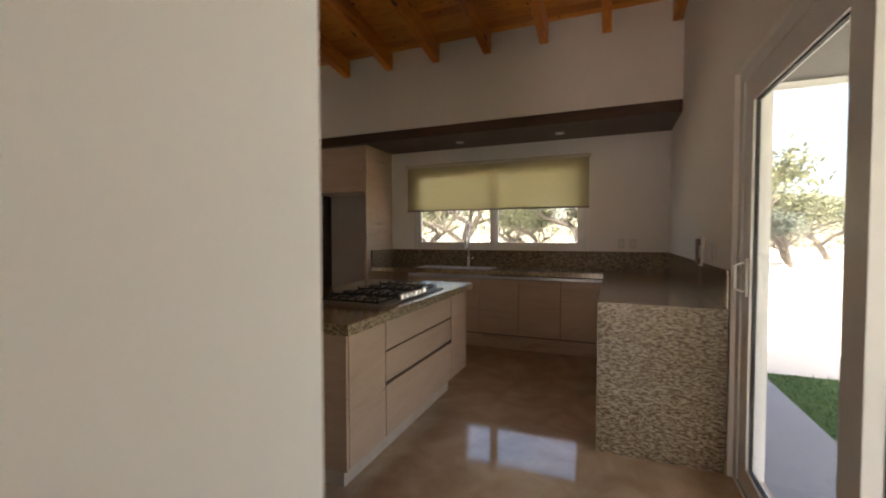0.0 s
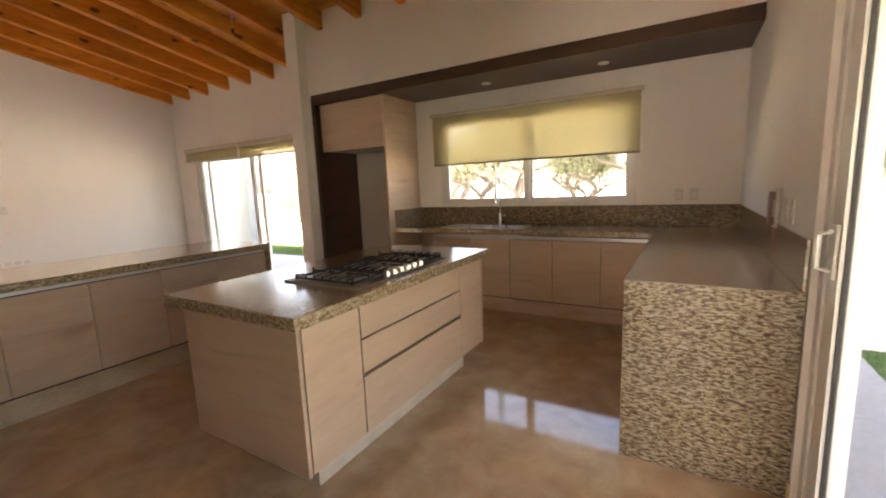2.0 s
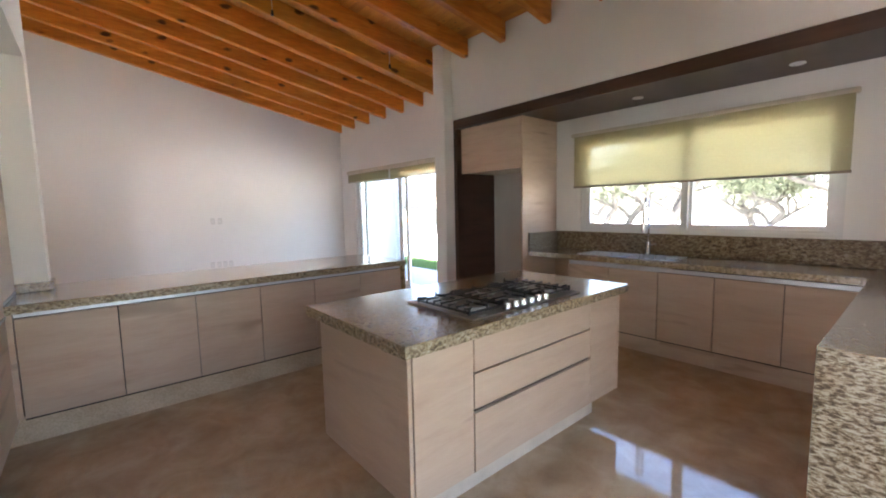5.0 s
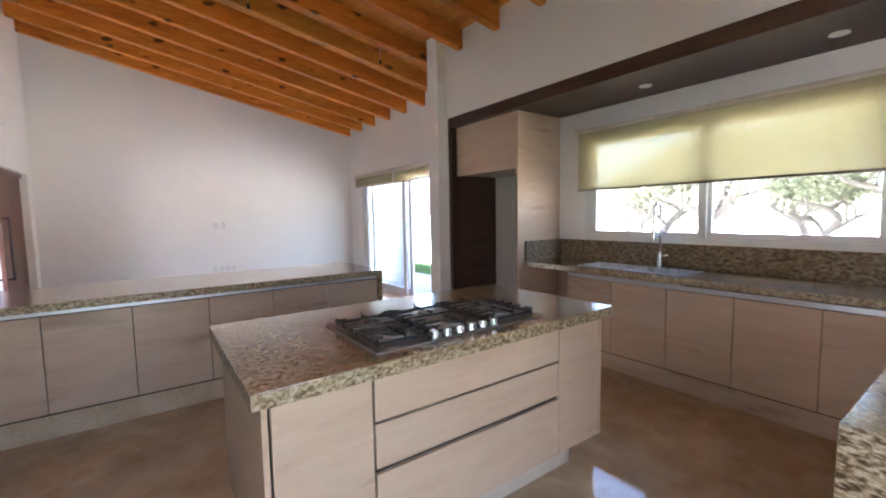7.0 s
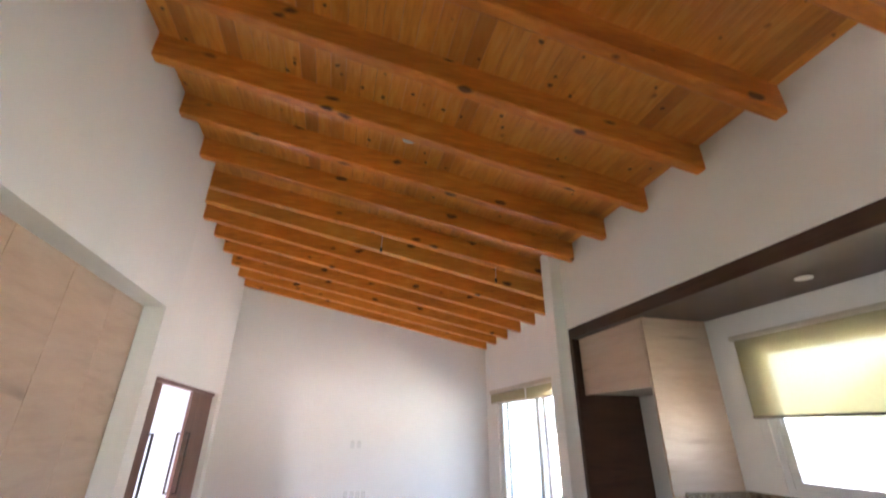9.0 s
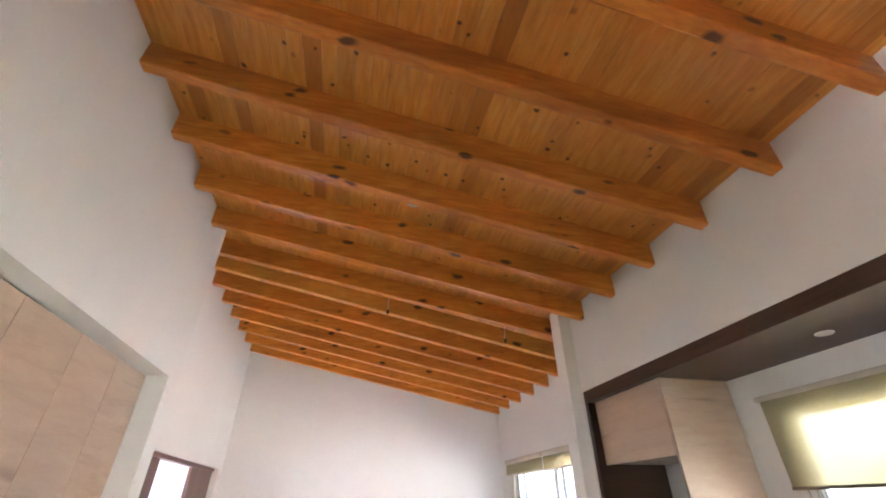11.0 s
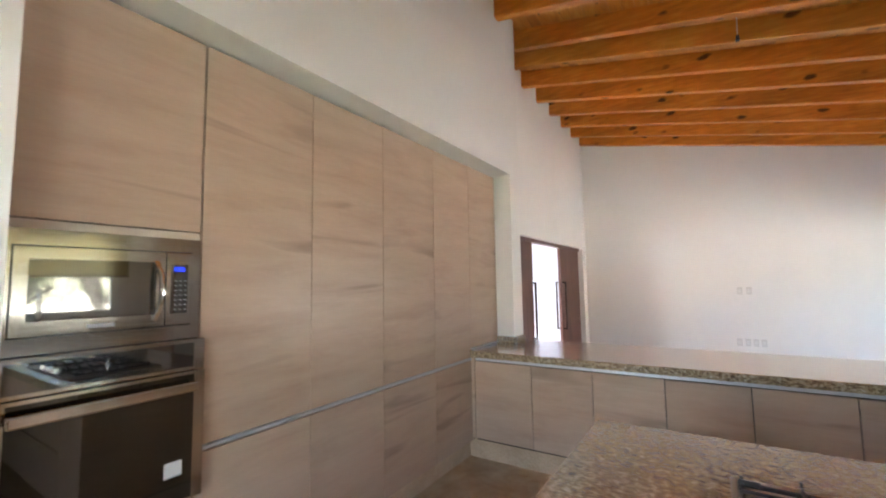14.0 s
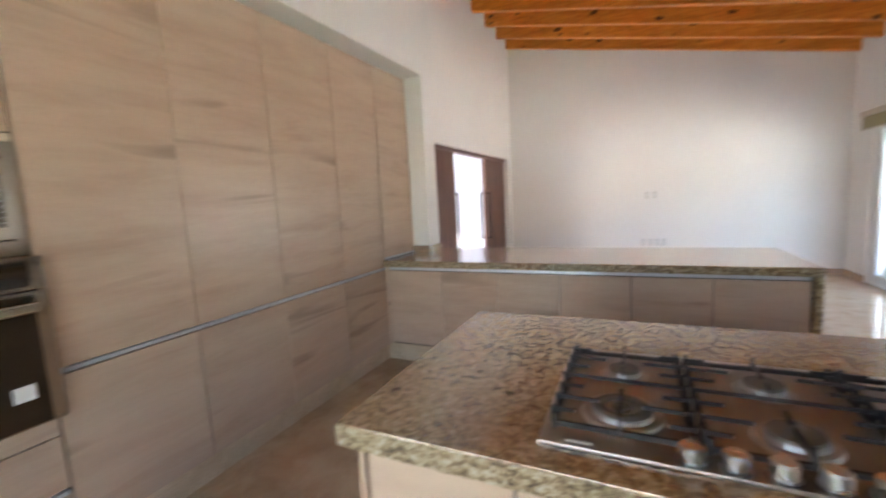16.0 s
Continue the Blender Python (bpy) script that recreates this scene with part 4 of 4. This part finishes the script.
part("shelf", bx(OX0 + 0.003, OX1 - 0.002, 0.03, YD - 0.002, 1.690, 1.724, bev=0.001), M_BOARD, ov, "white shelf edge over the microwave")
front("infill_panel", (OX0 + 0.003, OX1 - 0.002, YD - 0.02, YD, 0.616, 0.690), ov)
front("drawer_front", (OX0 + 0.003, OX1 - 0.002, YD - 0.02, YD, 0.402, 0.610), ov)
front("drawer_front", (OX0 + 0.003, OX1 - 0.002, YD - 0.02, YD, 0.178, 0.378), ov)
part("rail", bx(OX0 + 0.012, OX1 - 0.002, YD - 0.018, YD + 0.012, 0.381, 0.398, bev=0.002), M_ALU, ov, "aluminium finger rail")
part("plinth", bx(OX0, OX1, YD - 0.105, YD - 0.085, 0.0, 0.17), M_PLINTH, ov)

mw = thing("microwave_oven", (-0.79, 0.4, 1.302), "built-in stainless steel microwave with mirror-dark door window", "microwave")
MX0, MX1, MZ0, MZ1 = -1.062, -0.478, 1.302, 1.694
def picture_frame(x0, x1, z0, z1, y0, y1, w, t, b):
    return frame_bars(x0, x1, z0, z1, y0, y1, w, 0.0015, b, t)
part("trim_kit", picture_frame(MX0, MX1, MZ0, MZ1, 0.03, YD + 0.010, 0.034, 0.052, 0.052), M_STEEL, mw)
part("case", bx(MX0 + 0.036, MX1 - 0.036, 0.03, YD - 0.01, MZ0 + 0.054, MZ1 - 0.054), M_GASKET, mw)
door = part("door", picture_frame(-0.930, MX1 - 0.037, MZ0 + 0.057, MZ1 - 0.057, YD - 0.008, YD + 0.020, 0.035, 0.038, 0.045), M_STEEL, mw)
part("door_window", bx(-0.896, MX1 - 0.072, YD - 0.004, YD + 0.016, MZ0 + 0.102, MZ1 - 0.095), plain("mirror_dark_glass", (0.27, 0.26, 0.24), 0.035, 1.0, wear=0.03), door)
grip = tube(bmesh.new(), [(-0.898, YD + 0.018, 1.385), (-0.905, YD + 0.048, 1.43), (-0.906, YD + 0.056, 1.49), (-0.905, YD + 0.048, 1.55), (-0.898, YD + 0.018, 1.60)], 0.010, 10)
part("handle", grip, M_STEEL, door, "curved polished steel handle", smooth=True)
part("control_panel", bx(-1.025, -0.934, YD - 0.008, YD + 0.020, MZ0 + 0.057, MZ1 - 0.057, bev=0.002), M_STEEL, mw)
kp = part("keypad", bx(-1.010, -0.950, YD + 0.019, YD + 0.0215, 1.402, 1.592), M_BLACKGLASS, mw)
for r in range(7):
    for c in range(3):
        part("key", bx(-0.962 - 0.018 * c - 0.008, -0.962 - 0.018 * c, YD + 0.0214, YD + 0.0222, 1.415 + 0.0185 * r, 1.4195 + 0.0185 * r), M_ALU, kp)
txt = bpy.data.curves.new("display_text", "FONT")
txt.body, txt.size, txt.align_x, txt.align_y, txt.extrude = "000", 0.026, "CENTER", "CENTER", 0.0004
probe = new("display_probe", txt)
bpy.context.view_layer.update()
dg = bpy.context.evaluated_depsgraph_get()
dm = bpy.data.meshes.new_from_object(probe.evaluated_get(dg))
bpy.data.objects.remove(probe)
dm.transform(Matrix.Translation(Vector((-0.979, YD + 0.0222, 1.572)) - BASE[mw]) @ Matrix.Rotation(radians(180), 4, "Z") @ Matrix.Rotation(radians(90), 4, "X"))
dm.materials.clear()
dm.materials.append(M_DISPLAY)
disp = new("display_digits", dm)
disp.parent = kp
tagged(disp, "glowing blue digits")
part("badge", bx(-0.775, -0.700, YD + 0.019, YD + 0.021, 1.372, 1.384), M_ALU, door)

oven = thing("wall_oven", (-0.79, 0.4, 0.695), "built-in stainless steel oven with a black glass door", "oven")
VX0, VX1, VZ0, VZ1 = -1.080, -0.477, 0.694, 1.298
part("case", bx(VX0 + 0.01, VX1 - 0.002, 0.03, YD - 0.002, VZ0 + 0.005, VZ1 - 0.003), M_GASKET, oven)
panel = part("control_panel", bx(VX0, VX1, YD - 0.001, YD + 0.028, 1.178, VZ1, bev=0.002), M_STEEL, oven)
part("panel_glass", bx(VX0 + 0.042, VX1 - 0.03, YD + 0.027, YD + 0.031, 1.192, 1.284, bev=0.001), M_BLACKGLASS, panel)
od = part("door", picture_frame(VX0, VX1, VZ0, 1.174, YD - 0.001, YD + 0.034, 0.040, 0.012, 0.006), M_STEEL, oven)
part("door_glass", bx(VX0 + 0.040, VX1 - 0.040, YD + 0.001, YD + 0.036, VZ0 + 0.006, 1.162), M_BROWNGLASS, od)
bm = bx(VX0 + 0.045, VX1 - 0.035, YD + 0.062, YD + 0.082, 1.103, 1.140, bev=0.006)
box(bm, VX0 + 0.055, VX0 + 0.075, YD + 0.034, YD + 0.064, 1.110, 1.132)
box(bm, VX1 - 0.065, VX1 - 0.045, YD + 0.034, YD + 0.064, 1.110, 1.132)
part("handle", bm, M_STEEL, od, "wide flat brushed steel handle")
part("sticker", bx(-1.004, -0.942, YD + 0.036, YD + 0.0368, 0.795, 0.850), M_PLASTIC, od, "white paper sticker")
bd = part("badge", bx(-0.845, -0.757, YD + 0.036, YD + 0.038, 0.748, 0.772), M_ALU, od)
part("knob", cyl(bmesh.new(), (-0.775, YD + 0.031, 1.238), 0.022, 0.020, 24, 0.019, axis="y", bev=0.003), M_BLACKGLASS, panel, smooth=True)

# ---- small wall things ----
def plate(name, face, at, w, h, label, category, n=1):
    """A switch or socket plate. face: 'x+', 'y-', 'x-' the way that it looks."""
    t = thing(name, at, label, category)
    x, y, z = at
    d = {"x+": (1, 0), "x-": (-1, 0), "y-": (0, -1)}[face]
    def slab(u0, u1, z0, z1, p0, p1, bev):
        if d[0]:
            return bx(*sorted((x + d[0] * p0, x + d[0] * p1)), y + u0, y + u1, z + z0, z + z1, bev=bev)
        return bx(x + u0, x + u1, *sorted((y + d[1] * p0, y + d[1] * p1)), z + z0, z + z1, bev=bev)
    part("plate", slab(-w / 2, w / 2, -h / 2, h / 2, 0.0, 0.008, 0.003), M_SOCKET, t)
    for k in range(n):
        c = (k - (n - 1) / 2) * h * 0.24
        part("rocker", slab(-w * 0.28, w * 0.28, c - h * 0.09, c + h * 0.09, 0.006, 0.011, 0.001), M_PLASTIC, t)


for y in (2.705, 2.825):
    plate("wall_socket", "x+", (X_TV, y, 1.305), 0.07, 0.115, "white socket plate on the living room wall", "socket", 2)
for y in (2.655, 2.765, 2.865, 2.965):
    plate("wall_socket", "x+", (X_TV, y, 0.497), 0.07, 0.115, "white socket plate low on the living room wall", "socket", 2)
for x in (0.178, 0.303):
    plate("wall_socket", "y-", (x, Y_BACK, 1.236), 0.07, 0.115, "white socket plate over the counter", "socket", 2)
for y in (3.50, 3.385):
    plate("light_switch", "x-", (X_EAST, y, 1.225), 0.07, 0.115, "white light switch plate beside the terrace door", "switch", 2)
ph = thing("intercom_handset", (X_EAST, 3.72, 1.22), "brown and white wall intercom handset with a curled cord", "intercom")
part("cradle", bx(X_EAST - 0.025, X_EAST, 3.675, 3.765, 1.115, 1.325, bev=0.008), M_PLASTIC, ph)
bm = bx(X_EAST - 0.052, X_EAST - 0.033, 3.69, 3.735, 1.13, 1.31, bev=0.010)
box(bm, X_EAST - 0.046, X_EAST - 0.022, 3.69, 3.735, 1.265, 1.31, 0.008)
box(bm, X_EAST - 0.046, X_EAST - 0.022, 3.69, 3.735, 1.13, 1.175, 0.008)
part("handset", bm, plain("brown_plastic", (0.20, 0.11, 0.09), 0.4), ph, smooth=True)
loop = [(X_EAST - 0.02, 3.72 + 0.03 * math.sin(a), 1.045 + 0.075 * math.cos(a)) for a in (0.25 + (2 * math.pi - 0.5) * k / 24 for k in range(25))]
part("cord", tube(bmesh.new(), loop, 0.003, 6), bpy.data.materials["brown_plastic"], ph, smooth=True)

bm = bmesh.new()
cyl(bm, (-2.68, 2.69, deck_k(2.69) - 0.030), 0.062, 0.036, 28, 0.066, bev=0.003)
solid("ceiling_plate", bm, M_PLASTIC, "round white blanking plate on the ceiling boards", "ceiling plate", smooth=True, at=(-2.68, 2.69, deck_k(2.69) - 0.02))
for y in (2.655, 4.125):
    top_z = deck_k(y)
    cable = thing("hanging_cable", (-4.43, y, top_z), "thin pendant cable with a dark lamp holder hanging from the ceiling", "cable", "pendant cables")
    part("wire", tube(bmesh.new(), [(-4.43, y, top_z), (-4.432, y + 0.004, top_z - 0.18), (-4.43, y, top_z - 0.33)], 0.004, 6), M_PLASTIC, cable)
    part("lamp_holder", cyl(bmesh.new(), (-4.43, y, top_z - 0.375), 0.017, 0.05, 16, 0.012), M_IRON, cable, smooth=True)

# ---- outdoors ----
bm = bmesh.new()
bmesh.ops.create_circle(bm, cap_ends=True, radius=1500, segments=64, matrix=Matrix.Translation((0, 0, -0.16)))
solid("ground", bm, M_GRAVEL, "pale dry stony ground reaching to the horizon", "ground", "structure")


def slab(name, x0, x1, y0, y1, z, material, label, category):
    return solid(name, bx(x0, x1, y0, y1, -0.3, z), material, label, category, "structure")


slab("pavement", X_EAST + 0.17, 1.52, -3.5, 9.5, -0.09, M_PAVE, "grey concrete terrace path beside the lawn", "pavement")
slab("pavement", X_TV - 2.0, -4.0, Y_LIV + 0.16, 7.50, -0.09, M_PAVE, "grey concrete terrace outside the living room", "pavement")


def lawn(x0, x1, y0, y1, seed, n):
    """A raised turf bed with blades."""
    r = np.random.default_rng(seed)
    slab("lawn", x0, x1, y0, y1, -0.10, M_GRASS, "short green lawn", "lawn")
    px, py = r.uniform(x0, x1, n), r.uniform(y0, y1, n)
    a, h, w = r.uniform(0, 2 * np.pi, n), r.uniform(0.02, 0.045, n), 0.004
    lx, ly = r.normal(0, 0.012, n), r.normal(0, 0.012, n)
    v = np.empty((n, 3, 3))
    v[:, 0] = np.stack([px - w * np.cos(a), py - w * np.sin(a), np.full(n, -0.101)], 1)
    v[:, 1] = np.stack([px + w * np.cos(a), py + w * np.sin(a), np.full(n, -0.101)], 1)
    v[:, 2] = np.stack([px + lx, py + ly, -0.10 + h], 1)
    me = bpy.data.meshes.new("grass")
    me.from_pydata(v.reshape(-1, 3).tolist(), [], np.arange(3 * n).reshape(-1, 3).tolist())
    me.materials.append(M_BLADE)
    tagged(new("grass", me), "short green grass blades of the lawn", "grass", kind="stuff")


M_BLADE = leafy("grass_blades", (0.036, 0.080, 0.022), (0.06, 0.12, 0.034))
lawn(1.521, 7.0, -4.0, 5.52, 3, 55000)
lawn(-13.0, -4.6, 7.501, 8.85, 5, 26000)

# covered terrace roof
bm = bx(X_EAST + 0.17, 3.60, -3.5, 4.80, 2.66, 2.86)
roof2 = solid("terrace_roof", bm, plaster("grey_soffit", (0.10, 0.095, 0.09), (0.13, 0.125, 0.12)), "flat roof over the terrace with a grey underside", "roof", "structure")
solid("terrace_fascia", bx(X_EAST + 0.172, 3.62, 4.802, 4.84, 2.60, 2.88), M_OUT, "pale fascia board along the terrace roof", "fascia", "structure")
# garden wall and courtyard
solid("garden_wall", bx(-13.0, -7.65, 6.30, 6.46, -0.16, 3.1), M_GARDEN, "tall white rendered garden wall beside the terrace, blue-grey shade in its colour", "wall", "structure")
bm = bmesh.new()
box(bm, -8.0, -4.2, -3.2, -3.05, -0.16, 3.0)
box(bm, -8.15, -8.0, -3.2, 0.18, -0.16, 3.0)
# east stub is unseen, added to cut the glow on the living room wall
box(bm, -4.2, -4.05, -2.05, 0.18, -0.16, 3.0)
solid("courtyard_wall", bm, M_COURT, "white rendered courtyard walls, cooled in colour, with an unseen stub added", "wall", "structure")
# unseen canopy, added so no direct sun enters through the double door
solid("courtyard_roof", bx(-8.15, -4.05, -2.2, 0.178, 3.0, 3.15), M_OUT, "unseen flat white canopy added to keep sun out of the double door", "roof", "structure")
solid("courtyard_floor", bx(-8.0, -4.2, -3.05, 0.18, -0.16, -0.012), M_PAVE, "grey stone courtyard floor", "floor", "structure")


def tree(name, seed, height, spread, leaf, n, leaf_mat, label):
    """Tapered trunk, forking limbs and a loose crown of small leaves round the twig ends."""
    r = random.Random(seed)
    t = thing(name, (0, 0, 0), label, "tree")
    bm = bmesh.new()
    tips = []

    def limb(p, d, ln, rad, depth):
        pts = [p]
        for _ in range(5):
            d = (d + Vector((r.gauss(0, 0.18), r.gauss(0, 0.18), r.gauss(0.02, 0.12)))).normalized()
            pts.append(pts[-1] + d * ln / 5)
        tube(bm, pts, rad, 6 if depth else 8, rad * 0.6)
        if depth >= 3:
            tips.extend(pts[2:])
            return
        if depth == 2:
            tips.extend(pts[3:])
        for _ in range(3 if depth else 4):
            a = r.uniform(0, 2 * math.pi)
            out = Vector((math.cos(a) * spread, math.sin(a) * spread, r.uniform(0.25, 0.9)))
            limb(pts[r.choice((3, 4, 5))], (d * 0.5 + out).normalized(), ln * r.uniform(0.6, 0.85), rad * 0.55, depth + 1)

    limb(Vector((0, 0, -0.2)), Vector((r.gauss(0, 0.2), r.gauss(0, 0.2), 1)).normalized(), height * 0.30, height * 0.028, 0)
    part("trunk", bm, M_BARK, t, smooth=True)
    g = np.random.default_rng(seed)
    c = np.array(tips)[g.integers(0, len(tips), n)] + g.normal(0, height * 0.045, (n, 3))
    u = g.normal(size=(n, 3))
    u /= np.linalg.norm(u, axis=1, keepdims=True)
    w = np.cross(u, g.normal(size=(n, 3)))
    w /= np.linalg.norm(w, axis=1, keepdims=True)
    keep = c[:, 2] > height * 0.38 + g.exponential(height * 0.035, n) * g.choice((-1, 1), n)
    c, u, w = c[keep], u[keep], w[keep]
    n = len(c)
    s = leaf * g.uniform(0.6, 1.4, (n, 1))
    v = np.stack([c - u * s, c + w * s * 0.4, c + u * s, c - w * s * 0.4], 1)
    me = bpy.data.meshes.new("crown")
    me.from_pydata(v.reshape(-1, 3).tolist(), [], np.arange(4 * n).reshape(-1, 4).tolist())
    me.materials.append(leaf_mat)
    ob = new("crown", me)
    ob.parent = t
    return t


olive = tree("olive_tree", 11, 4.2, 1.0, 0.055, 5000, M_LEAF, "grey-green olive tree with a leaning trunk on dry ground")
olive.location = (7.6, 23.5, -0.16)
mesq = tree("mesquite_tree", 23, 5.6, 1.25, 0.075, 14000, M_LEAF_Y, "spreading yellow-green tree with bare twisted limbs")
mesq.location = (-4.2, 21.5, -0.16)
spots = random.Random(8)
for x, y, k in ((-7.2, 19.2, 1.6), (-1.8, 19.8, 1.7), (3.0, 20.2, 1.6), (1.2, 22.5, 1.2), (-10.5, 22.5, 1.3), (4.8, 21.5, 1.05), (-0.8, 23.5, 1.2), (-10.5, 20.0, 1.15), (8.5, 26.0, 1.2), (-5.0, 25.0, 1.3), (2.2, 27.0, 1.3), (12.0, 31.0, 1.3), (-15.0, 27.0, 1.3), (-21.0, 24.0, 1.2)):
    m = pose(x, y, -0.16, 0, 0, spots.uniform(0, 360))
    o = copy_thing(mesq if k != 1.05 else olive, m)
    o.scale = (k, k, k)
for x, y, k in ((5.2, 27.0, 1.0), (10.5, 22.5, 1.1), (13.5, 25.5, 1.25), (16.0, 30.0, 1.3), (4.5, 33.0, 1.3), (-14.0, 12.5, 0.55), (-17.0, 15.5, 0.7)):
    o = copy_thing(olive, pose(x, y, -0.16, 0, 0, spots.uniform(0, 360)))
    o.scale = (k, k, k)
# far woods
r = np.random.default_rng(12)
n = 30000
ang, dist = r.uniform(-0.9, 0.9, n), r.uniform(48, 75, n)
hh = 2.2 + 1.6 * np.sin(ang * 17) * np.sin(ang * 41 + 1) + 1.5
c = np.stack([np.sin(ang) * dist, np.cos(ang) * dist, r.uniform(0, 1, n) ** 0.7 * hh], 1)
u = r.normal(size=(n, 3))
u /= np.linalg.norm(u, axis=1, keepdims=True)
w = np.cross(u, r.normal(size=(n, 3)))
w /= np.linalg.norm(w, axis=1, keepdims=True)
s = r.uniform(0.15, 0.4, (n, 1))
v = np.stack([c - u * s, c + w * s * 0.6, c + u * s, c - w * s * 0.6], 1)
me = bpy.data.meshes.new("far_woods")
me.from_pydata(v.reshape(-1, 3).tolist(), [], np.arange(4 * n).reshape(-1, 4).tolist())
# leaf colour paled to stand for the glare at the horizon
me.materials.append(leafy("glare_paled_scrub", (0.26, 0.27, 0.20), (0.42, 0.41, 0.34)))
tagged(new("far_woods", me), "distant belt of grey-green scrub, paled in colour for glare", "woods", kind="stuff")
